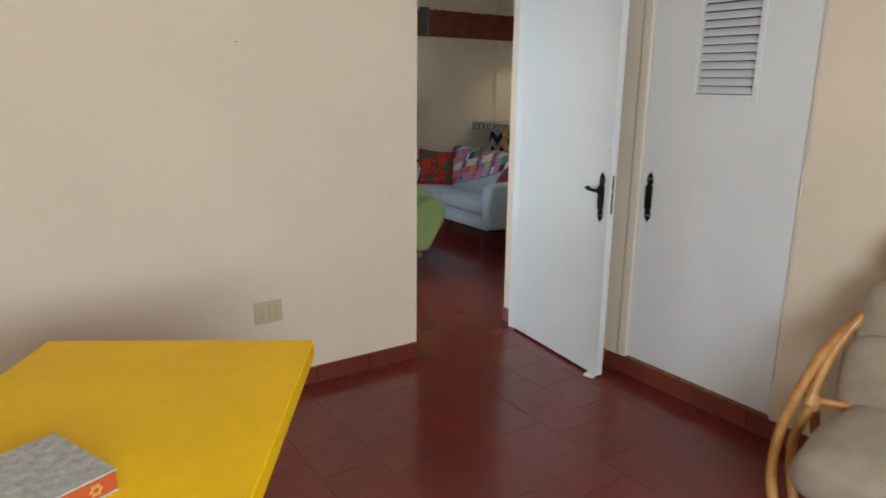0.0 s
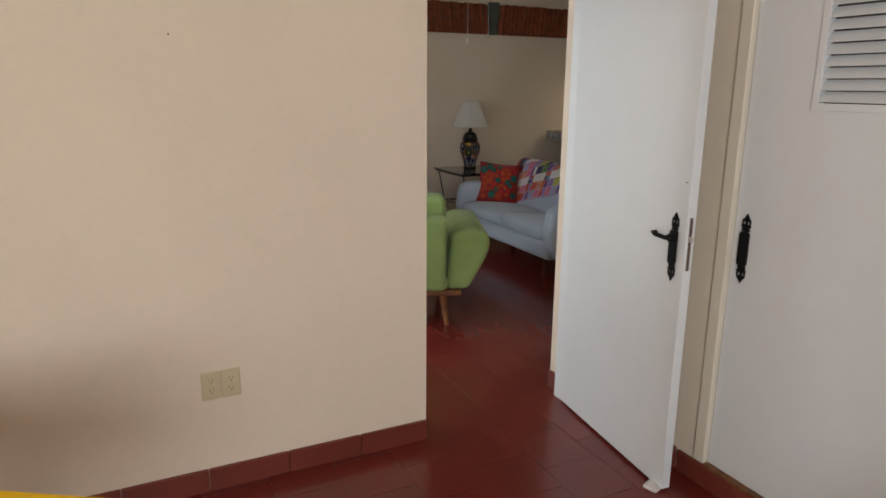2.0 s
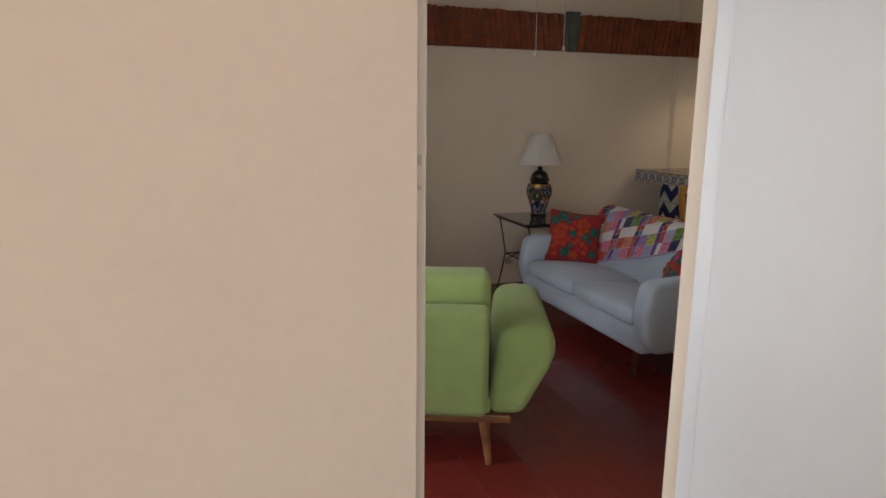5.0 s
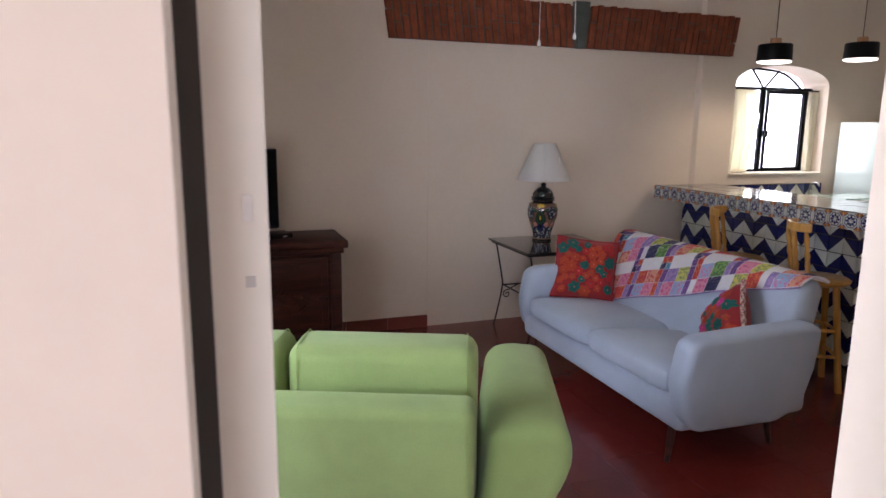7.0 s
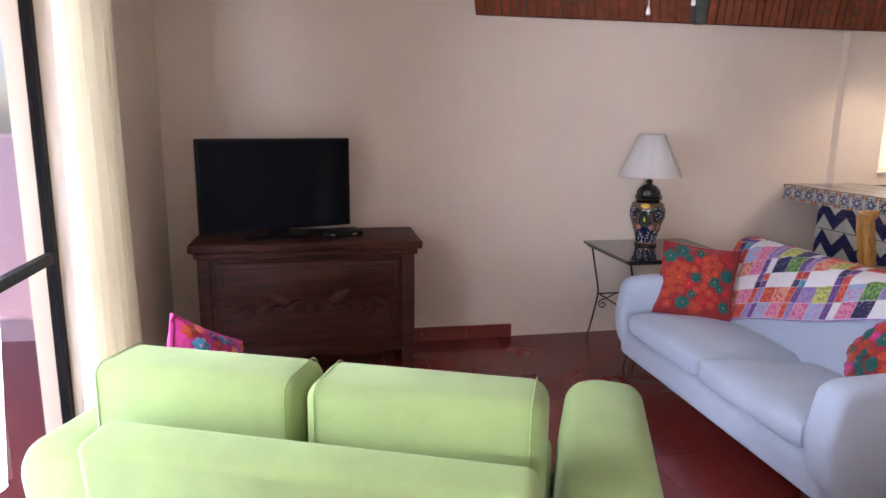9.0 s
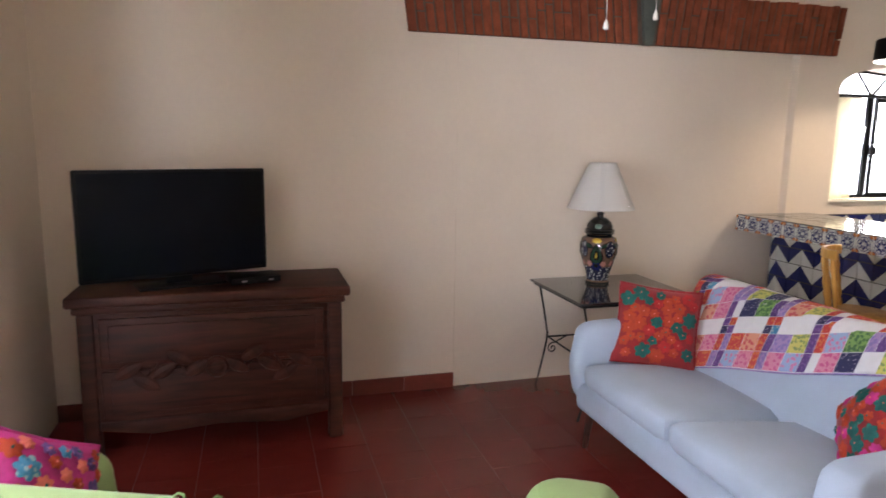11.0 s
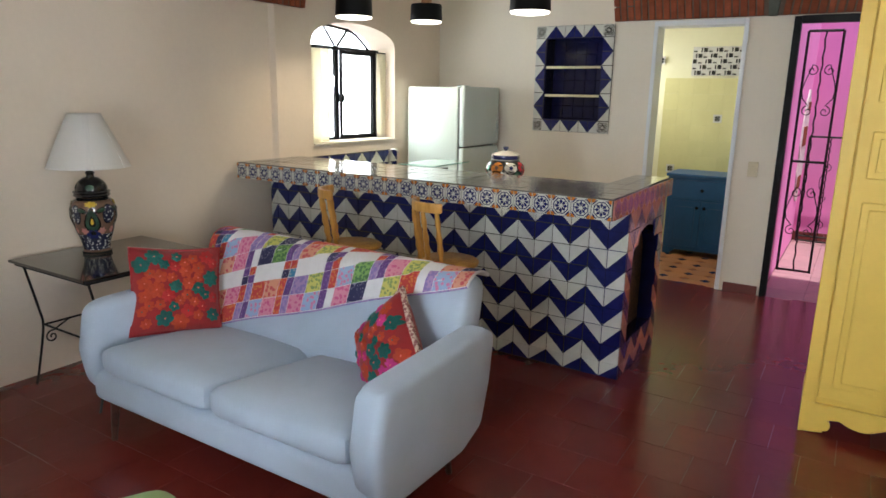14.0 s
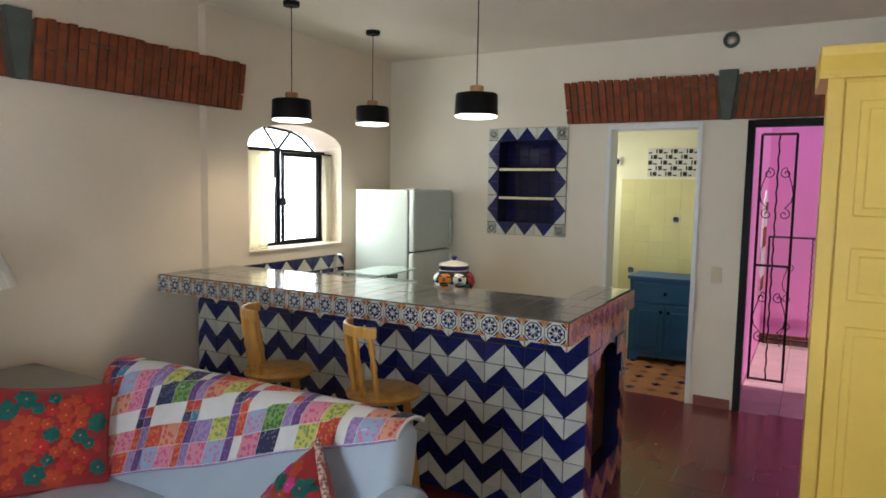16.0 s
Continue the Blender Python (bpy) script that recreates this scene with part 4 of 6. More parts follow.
def closet_door():
    d = thing("door_2", "white closet door with a louvred vent and iron plate", "door", kind="structure")
    x, y0, y1, z0, z1 = BX1 + 0.012, 1.855, 2.66, 0.102, 2.10
    ly0, ly1, lz0, lz1 = 2.112, 2.405, 1.502, 1.99
    bm = bmesh.new()
    box(x, y0, z0, x + 0.036, ly0, z1, bm=bm)
    box(x, ly1, z0, x + 0.036, y1, z1, bm=bm)
    box(x, ly0, z0, x + 0.036, ly1, lz0, bm=bm)
    box(x, ly0, lz1, x + 0.036, ly1, z1, bm=bm)
    bmesh.ops.remove_doubles(bm, verts=bm.verts[:], dist=1e-5)
    part("leaf", bm, WHITE, d, smooth=False)
    v = part("vent_frame", box(x + 0.030, ly0, lz0, x + 0.035, ly1, lz1), SLOT, d, "dark vent backing", smooth=False)
    for a, b, c, e in ((ly0 - 0.02, ly0 + 0.004, lz0 - 0.02, lz1 + 0.02), (ly1 - 0.004, ly1 + 0.02, lz0 - 0.02, lz1 + 0.02)):
        part("vent_rim", box(x - 0.005, a, c, x + 0.003, b, e, 0.002), WHITE, d, smooth=False)
    part("vent_rim", box(x - 0.005, ly0 + 0.004, lz0 - 0.02, x + 0.003, ly1 - 0.004, lz0 + 0.004, 0.002), WHITE, d, smooth=False)
    n = 13
    for i in range(n):
        z = lz0 + 0.01 + (lz1 - lz0 - 0.02) * i / n
        part("slat", prism([(x - 0.002, z), (x + 0.001, z - 0.003), (x + 0.026, z + 0.026), (x + 0.024, z + 0.030)], ly0 + 0.002, ly1 - 0.002, "y"), WHITE, d, smooth=False)
    escutcheon(d, pose(x, 2.611, 0.988, 0, 0, -90) @ Matrix.Diagonal((1.05, 1, 1.02, 1)), False)
    for z in (0.30, 1.138, 1.9):
        part("hinge", tube([(x - 0.003, y0 - 0.008, z - 0.045), (x - 0.003, y0 - 0.008, z + 0.045)], 0.006, 8), STEEL, d, "steel hinge")
    f = thing("door_frame_2", "white painted closet door frame", "door frame", kind="structure")
    part("jamb", box(BX1 - 0.012, 2.664, 0.097, BX1 + 0.07, 2.715, 2.15, 0.004), CREAMPAINT, f, smooth=False)
    part("jamb", box(BX1 + 0.004, 1.836, 0.097, BX1 + 0.07, 1.850, 2.12, 0.002), CREAMPAINT, f, smooth=False)
    part("head", box(BX1 - 0.012, 1.842, 2.105, BX1 + 0.07, 2.664, 2.15, 0.004), CREAMPAINT, f, smooth=False)
    part("sill", box(BX1 - 0.016, 1.842, 0.09, BX1 + 0.10, 2.664, 0.1), BASEWOOD, f, "worn dark sill", smooth=False)


closet_door()


def outlet(x):
    s = thing("wall_outlet", "ivory double wall outlet plate on the peach wall", "outlet", pose(x, BY1 - 0.001, 0.436), group="wall outlets")
    part("plate", box(-0.035, -0.006, -0.057, 0.035, 0.0, 0.057, 0.003), OUTLET, s, smooth=False)
    for z in (-0.02, 0.02):
        r = part("receptacle", prism([(0.017 * math.cos(i * math.pi / 8), z + 0.014 * math.sin(i * math.pi / 8)) for i in range(16)], -0.0085, -0.005, "y"), OUTLET, s, smooth=False)
        for dx in (-0.006, 0.006):
            part("slot", box(dx - 0.001, -0.0089, z, dx + 0.001, -0.0083, z + 0.008), SLOT, r, smooth=False)
        part("slot", box(-0.002, -0.0089, z - 0.009, 0.002, -0.0083, z - 0.005), SLOT, r, smooth=False)


outlet(1.530)
outlet(1.603)
tagged(part("wall_nail", tube([(1.485, BY1 - 0.006, 1.708), (1.485, BY1 + 0.01, 1.708)], 0.003, 8), RUST), "small rusty nail stuck in the peach wall", "nail")


def yellow_table():
    s = thing("yellow_table", "bright yellow lacquered wooden table with a thick top", "table", pose(1.30, 2.28, 0, 0, 0, -31.8))
    # local x to the right end, y to the far edge; the origin is the far right corner
    part("tabletop", box(-0.82, -1.06, 0.69, 0.0, 0.0, 0.75, 0.004), YELLOW, s, smooth=False)
    part("apron", box(-0.62, -0.87, 0.62, -0.18, -0.84, 0.69), YELLOW, s, smooth=False)
    part("apron", box(-0.62, -0.22, 0.62, -0.18, -0.19, 0.69), YELLOW, s, smooth=False)
    for x in (-0.62, -0.24):
        for y in (-0.88, -0.24):
            part("leg", box(x, y, 0, x + 0.06, y + 0.06, 0.69, 0.004), YELLOW, s, smooth=False)
    return s


yellow_table()


def book():
    s = thing("book", "thick book with a grey mottled cover and orange spine", "book", pose(0.565, 1.967, 0.75, 0, 0, -68.5) @ Matrix.Diagonal((1.13, 1, 1, 1)))
    # local x along the spine edge, y across
    part("pages", box(0.004, -0.29, 0.006, 0.205, -0.006, 0.044), PAPER, s, smooth=False)
    part("cover", box(0, -0.30, 0.044, 0.212, 0, 0.049, 0.002), BOOKCOVER, s, "grey mottled front cover", smooth=False)
    part("cover", box(0, -0.30, 0.0, 0.212, 0, 0.005, 0.002), BOOKCOVER, s, smooth=False)
    part("spine", box(0.2045, -0.298, 0.0055, 0.2125, -0.002, 0.0435, 0.002), BOOKSPINE, s, "orange spine with gold print", smooth=False)
    for y in (-0.045, -0.16):
        for k in range(6):
            a = k * math.pi / 3
            part("gold_ornament", box(0.2122, y - 0.004 + 0.009 * math.cos(a), 0.021 + 0.009 * math.sin(a), 0.2132, y + 0.004 + 0.009 * math.cos(a), 0.028 + 0.009 * math.sin(a)), GOLD, s, smooth=False)


book()


def rattan_chair():
    s = thing("rattan_chair", "bent rattan lounge chair with tufted beige suede cushions", "chair", pose(2.925, 1.07, 0, 0, 0, -80))
    # local y towards the back, x to the side; the hoop leans backwards
    def hoop(t, k=1.0):
        a = math.pi * t
        return (0.43 * k * math.cos(a), 0.02 + 0.30 * math.sin(a), 0.42 + 0.55 * math.sin(a))
    part("back_hoop", tube([hoop(i / 24) for i in range(25)], 0.019, 10), RATTAN, s)
    for sx in (-1, 1):
        part("arm_cane", tube(spline([(sx * 0.36, 0.22, 0.74), (sx * 0.44, 0.06, 0.56), (sx * 0.47, -0.12, 0.34), (sx * 0.42, -0.26, 0.18), (sx * 0.30, -0.30, 0.04)]), 0.018, 10), RATTAN, s)
        part("leg_cane", tube(spline([(sx * 0.42, 0.05, 0.44), (sx * 0.45, -0.02, 0.26), (sx * 0.38, -0.10, 0.05), (sx * 0.30, -0.14, 0.018)]), 0.018, 10), RATTAN, s)
        part("leg_cane", tube(spline([(sx * 0.42, 0.06, 0.42), (sx * 0.42, 0.18, 0.22), (sx * 0.34, 0.26, 0.018)]), 0.018, 10), RATTAN, s)
        part("side_rung", tube([(sx * 0.42, 0.06, 0.43), (sx * 0.05, 0.20, 0.43)], 0.016, 8), RATTAN, s)
        part("binding", lathe([(0.024, -0.03), (0.027, -0.01), (0.027, 0.01), (0.024, 0.03)], 12), CANEBIND, s).matrix_basis = pose(sx * 0.425, 0.045, 0.43, 0, 10 * sx, 0)
        part("binding", lathe([(0.023, -0.016), (0.024, 0), (0.023, 0.016)], 12), CANEBIND, s).matrix_basis = pose(sx * 0.33, 0.215, 0.775, 25, -45 * sx, 0)
    ring = [(0.36 * math.cos(2 * math.pi * i / 28), -0.02 + 0.30 * math.sin(2 * math.pi * i / 28), 0.018) for i in range(28)]
    part("floor_ring", tube(ring, 0.017, 10, closed=True), RATTAN, s)
    part("seat_ring", tube([(0.38 * math.cos(2 * math.pi * i / 28), -0.05 + 0.32 * math.sin(2 * math.pi * i / 28), 0.27) for i in range(28)], 0.016, 10, closed=True), RATTAN, s)
    seat = soft(0.70, 0.66, 0.17, 0.07, 9, 0.03, (0, -0.06, 0.36), wobble=0.018)
    part("seat_cushion", seat, CUSHION, s)
    for i, (z, y) in enumerate(((0.54, 0.20), (0.73, 0.27), (0.90, 0.33))):
        w = (0.74, 0.72, 0.60)[i]
        part("back_cushion", soft(w, 0.17, 0.29, 0.08, 7, 0.02, (0, y - 0.03, z), wobble=0.02), CUSHION, s)
    return s


rattan_chair()

# bedroom window, behind the walker
w = thing("window_2", "white framed bedroom window", "window", kind="structure")
for x0, x1, z0, z1 in ((-0.3, -0.25, 0.85, 2.05), (1.45, 1.5, 0.85, 2.05), (0.575, 0.625, 0.9, 2.0), (-0.25, 1.45, 0.85, 0.9), (-0.25, 1.45, 2.0, 2.05)):
    part("window_frame", box(x0, BY0 - 0.12, z0, x1, BY0 - 0.07, z1), WHITE, w, smooth=False)

# ---- terrace door and curtain ----
tdoor = thing("door_3", "glazed terrace door in a dark steel frame", "door", kind="structure")
for y0, y1 in ((4.5, 4.545), (5.34, 5.38), (6.175, 6.22)):
    part("stile", box(LX0 - 0.12, y0, 0, LX0 - 0.08, y1, 2.15, 0.003), BLACK, tdoor, smooth=False)
for z0, z1 in ((0.0, 0.09), (2.10, 2.15), (0.92, 0.96)):
    for y0, y1 in ((4.545, 5.34), (5.38, 6.175)):
        part("rail", box(LX0 - 0.118, y0, z0, LX0 - 0.082, y1, z1, 0.003), BLACK, tdoor, smooth=False)
for y0, y1 in ((4.545, 5.34), (5.38, 6.175)):
    for z0, z1 in ((0.09, 0.92), (0.96, 2.10)):
        g = part("pane", box(LX0 - 0.103, y0, z0, LX0 - 0.097, y1, z1), GLASS, tdoor, smooth=False)
        g.visible_shadow = False


def curtain(name, label, material, x, y0, y1, z0, z1, axis, folds, depth, tie=0.0):
    s = thing(name, label, "curtain", kind="")
    bm = bmesh.new()
    nu, nv = folds * 8, 16
    grid = []
    for j in range(nv + 1):
        t = j / nv
        row = []
        for i in range(nu + 1):
            u = i / nu
            a = y0 + (y1 - y0) * (u * (1 - tie * math.sin(math.pi * min(1, t * 1.2))))
            d = depth * (0.5 + 0.5 * t) * math.sin(2 * math.pi * folds * u + 0.6 * math.sin(3 * t + 5 * u)) + 0.006 * math.sin(11 * u + 3 * t)
            z = z1 + (z0 - z1) * t
            row.append(bm.verts.new((x + d, a, z) if axis == "y" else (a, x + d, z)))
        grid.append(row)
    for j in range(nv):
        for i in range(nu):
            bm.faces.new((grid[j][i], grid[j][i + 1], grid[j + 1][i + 1], grid[j + 1][i]))
    o = part("cloth", bm, material, s)
    mod = o.modifiers.new("thick", "SOLIDIFY")
    mod.thickness = 0.002
    return s


cur = curtain("long_curtain", "long white curtain drawn aside at the terrace door", WHITECURTAIN, 1.95, 5.66, 6.24, 0.03, 2.28, "y", 7, 0.04)
rod = part("curtain_rod", tube([(1.95, 4.3, 2.30), (1.95, 6.45, 2.30)], 0.012, 10), BLACK, cur)
for y in (4.36, 6.40):
    part("rod_bracket", tube([(1.95, y, 2.30), (LX0 - 0.01, y, 2.30)], 0.008, 8), BLACK, cur)

# ---- side table, lamp ----
def side_table():
    s = thing("side_table", "black glass side table on scrolled wrought-iron legs", "side table", pose(4.445, 7.005, 0))
    W, D, H = 0.74, 0.67, 0.67
    part("glass_top", box(0, 0, H - 0.014, W, D, H, 0.004), BLACKGLASS, s, "smoked black glass top", smooth=False)
    part("rim", box(0.02, 0.02, H - 0.03, W - 0.02, D - 0.02, H - 0.0145), IRON, s, smooth=False)
    for x, y in ((0.04, 0.04), (0.04, D - 0.06), (W - 0.06, 0.04), (W - 0.06, D - 0.06)):
        sx = 1 if x < 0.3 else -1
        leg = part("leg", tube(spline([(x, y, H - 0.02), (x + sx * 0.05, y, 0.40), (x + sx * 0.06, y, 0.30), (x + sx * 0.02, y, 0.10), (x - sx * 0.005, y, 0.0)], 5), 0.006, 8), IRON, s)
        part("scroll", tube([(p[0], p[1], p[2]) for p in scroll(x + sx * 0.10, 0.235, 0.035, 1.4, 1.2, y, 1)] + [(x + sx * 0.145, y, 0.285), (x + sx * 0.20, y, 0.31)], 0.0045, 6), IRON, leg)
    for x in (0.10, W - 0.12):
        part("stretcher", tube([(x, 0.04, 0.315), (x, D - 0.06, 0.315)], 0.0055, 8), IRON, s)
    for y in (0.04, D - 0.06):
        part("stretcher", tube([(0.10, y, 0.31), (W - 0.12, y, 0.31)], 0.0055, 8), IRON, s)
    return s


side_table()


def petals(n, r, width):
    out = []
    for k in range(n * 6):
        a = 2 * math.pi * k / (n * 6)
        out.append((r * (1 - width + width * abs(math.cos(n * a / 2))) * math.cos(a), r * (1 - width + width * abs(math.cos(n * a / 2))) * math.sin(a)))
    return out


def wrapped(shape, prof, ang, z0, sx=1.0, sz=1.0, lift=0.0015):
    """A flat shape of (side, height) laid on a lathed body of that profile."""
    def radius(z):
        for (ra, za), (rb, zb) in zip(prof, prof[1:]):
            if min(za, zb) <= z <= max(za, zb) and abs(zb - za) > 1e-6:
                return ra + (rb - ra) * (z - za) / (zb - za)
        return prof[-1][0]
    bm = bmesh.new()
    rim = []
    rings = []
    for k in (0.0, 0.5, 1.0):
        ring = []
        for u, v in shape:
            z = z0 + v * sz * k
            r = radius(z) + lift
            t = ang + u * sx * k / max(0.03, r)
            ring.append((r * math.cos(t), r * math.sin(t), z))
        rings.append(ring)
    c = bm.verts.new(rings[0][0])
    r1 = [bm.verts.new(p) for p in rings[1]]
    r2 = [bm.verts.new(p) for p in rings[2]]
    n = len(shape)
    for i in range(n):
        j = (i + 1) % n
        bm.faces.new((c, r1[i], r1[j]))
        bm.faces.new((r1[i], r2[i], r2[j], r1[j]))
    return bm


def band(prof, z0, z1, lift=0.001, seg=32):
    pts = []
    for k in range(5):
        z = z0 + (z1 - z0) * k / 4
        for (ra, za), (rb, zb) in zip(prof, prof[1:]):
            if min(za, zb) <= z <= max(za, zb) and abs(zb - za) > 1e-6:
                pts.append((ra + (rb - ra) * (z - za) / (zb - za) + lift, z))
                break
    return lathe([(0.0001, z0)] + pts + [(0.0001, z1)], seg)


def lamp():
    s = thing("table_lamp", "painted pottery table lamp with a plastic-wrapped white shade", "lamp", pose(4.80, 7.485, 0.67))
    prof = [(0.068, 0.0), (0.070, 0.015), (0.062, 0.022), (0.066, 0.05), (0.085, 0.12), (0.106, 0.19), (0.110, 0.235), (0.098, 0.275), (0.066, 0.297), (0.064, 0.31)]
    part("vase", lathe(prof, 40), CEROCHRE, s, "ochre painted pottery vase")
    part("lace_band", band(prof, 0.024, 0.108, 0.0012, 40), CERLACE, s, "dark band with white lacy strokes")
    part("shoulder_ring", band(prof, 0.284, 0.296, 0.0015, 40), CERBLACK, s)
    part("collar", lathe([(0.085, 0.300), (0.088, 0.308), (0.082, 0.318), (0.07, 0.325)], 32), CERBLACK, s)
    part("lid", lathe([(0.072, 0.322), (0.074, 0.345), (0.062, 0.375), (0.038, 0.395), (0.02, 0.40), (0.018, 0.412), (0.024, 0.42), (0.012, 0.432)], 32), CERBLACK, s, "black pottery lid with painted leaves")
    for k in range(4):
        part("painted_leaf", wrapped([(0.03 * math.cos(t * 0.4), 0.022 * math.sin(t * 0.4)) for t in range(16)], [(0.072, 0.322), (0.074, 0.345), (0.062, 0.375), (0.038, 0.395)], math.pi / 2 * k - 2.2, 0.35, 1, 1, 0.0015), CERBLACK, s)
        part("painted_leaf", wrapped([(0.022 * math.cos(t * 0.4), 0.015 * math.sin(t * 0.4)) for t in range(16)], [(0.072, 0.322), (0.074, 0.345), (0.062, 0.375), (0.038, 0.395)], math.pi / 2 * k - 2.2, 0.35, 1, 1, 0.003), CERGREEN, s)
    part("lid_rim", lathe([(0.086, 0.318), (0.089, 0.324), (0.084, 0.330), (0.074, 0.332)], 32), CERBLACK, s)
    part("foot_band", band(prof, 0.001, 0.014, 0.002), CERBLACK, s)
    rnd = random.Random(5)
    for k in range(4):
        a = math.pi / 2 * k - 2.2
        ell = [(math.cos(t * 0.4), math.sin(t * 0.4)) for t in range(16)]
        drop = [(u * (0.75 - 0.3 * v), v) for u, v in ell]
        part("painted_panel", wrapped([(0.050 * u, 0.066 * v) for u, v in drop], prof, a, 0.185, 1, 1, 0.0016), CERBLACK, s)
        part("painted_panel", wrapped([(0.040 * u, 0.055 * v) for u, v in drop], prof, a, 0.185, 1, 1, 0.0030), CERGREEN, s)
        part("painted_panel", wrapped([(0.020 * u, 0.030 * v) for u, v in drop], prof, a, 0.182, 1, 1, 0.0044), CERBLACK, s)
        part("painted_panel", wrapped([(0.009 * u, 0.018 * v) for u, v in drop], prof, a, 0.182, 1, 1, 0.0056), CERYELLOW, s)
        part("painted_flower", wrapped(petals(7, 0.026, 0.35), prof, a, 0.268, 1.2, 0.6, 0.0024), CERYELLOW, s)
        part("painted_flower", wrapped(petals(6, 0.034, 0.35), prof, a, 0.112, 1, 0.8, 0.0030), CERNAVY, s)
        part("painted_flower", wrapped([(0.014 * u, 0.012 * v) for u, v in ell], prof, a, 0.118, 1, 1, 0.0044), CERBLACK, s)
        for q in (-1, 1):
            part("painted_leaf", wrapped([(0.026 * u, 0.014 * v + q * 0.3 * 0.026 * u) for u, v in ell], prof, a + q * 0.42, 0.238, 1, 1, 0.0016), CERBLACK, s)
            part("painted_leaf", wrapped([(0.020 * u, 0.009 * v + q * 0.3 * 0.020 * u) for u, v in ell], prof, a + q * 0.42, 0.238, 1, 1, 0.0028), CERGREEN, s)
            part("painted_petal", wrapped(petals(6, 0.020, 0.4), prof, a + q * 0.46, 0.128, 1, 1, 0.0016), TPINK, s)
        part("lace_panel", wrapped([(0.036 * u, 0.052 * v) for u, v in ell], prof, a + math.pi / 4, 0.215, 1, 1, 0.0014), CERBLACK, s)
        part("lace_panel", wrapped([(0.031 * u, 0.047 * v) for u, v in ell], prof, a + math.pi / 4, 0.215, 1, 1, 0.0026), CERLACE, s)
    part("stem", tube([(0, 0, 0.43), (0, 0, 0.50)], 0.009, 10), GOLD, s)
    shade = bmesh.new()
    n = 72
    rings = []
    for r, z in ((0.196, 0.452), (0.191, 0.458), (0.152, 0.55), (0.110, 0.645), (0.078, 0.712), (0.075, 0.719)):
        rings.append([shade.verts.new(((r + (0.0022 if i % 2 else 0)) * math.cos(2 * math.pi * i / n), (r + (0.0022 if i % 2 else 0)) * math.sin(2 * math.pi * i / n), z)) for i in range(n)])
    for a, b in zip(rings, rings[1:]):
        for i in range(n):
            shade.faces.new((a[i], a[(i + 1) % n], b[(i + 1) % n], b[i]))
    o = part("shade", shade, SHADECLOTH, s, "white pleated lampshade")
    o.modifiers.new("thick", "SOLIDIFY").thickness = 0.002
    wrap = bmesh.new()
    rings = []
    for r, z in ((0.201, 0.448), (0.159, 0.55), (0.116, 0.645), (0.082, 0.722)):
        rings.append([wrap.verts.new(((r + 0.004 * noise.noise(Vector((i * 0.9, z * 30, 1)))) * math.cos(2 * math.pi * i / 40), (r + 0.004 * noise.noise(Vector((i * 0.9, z * 30, 1)))) * math.sin(2 * math.pi * i / 40), z)) for i in range(40)])
    for a, b in zip(rings, rings[1:]):
        for i in range(40):
            wrap.faces.new((a[i], a[(i + 1) % 40], b[(i + 1) % 40], b[i]))
    o = part("plastic_wrap", wrap, PLASTICWRAP, s, "clear crinkled plastic wrap")
    o.visible_shadow = False
    return s


PLASTICWRAP = bpy.data.materials.new("clear_wrap")
PLASTICWRAP.use_nodes = True
_n, _l = PLASTICWRAP.node_tree.nodes, PLASTICWRAP.node_tree.links
_tr, _gl, _mx = _n.new("ShaderNodeBsdfTransparent"), _n.new("ShaderNodeBsdfGlossy"), _n.new("ShaderNodeMixShader")
_gl.inputs["Roughness"].default_value = 0.12
_mx.inputs[0].default_value = 0.10
_l.new(_tr.outputs[0], _mx.inputs[1])
_l.new(_gl.outputs[0], _mx.inputs[2])
_l.new(_mx.outputs[0], _n["Material Output"].inputs["Surface"])
lamp()

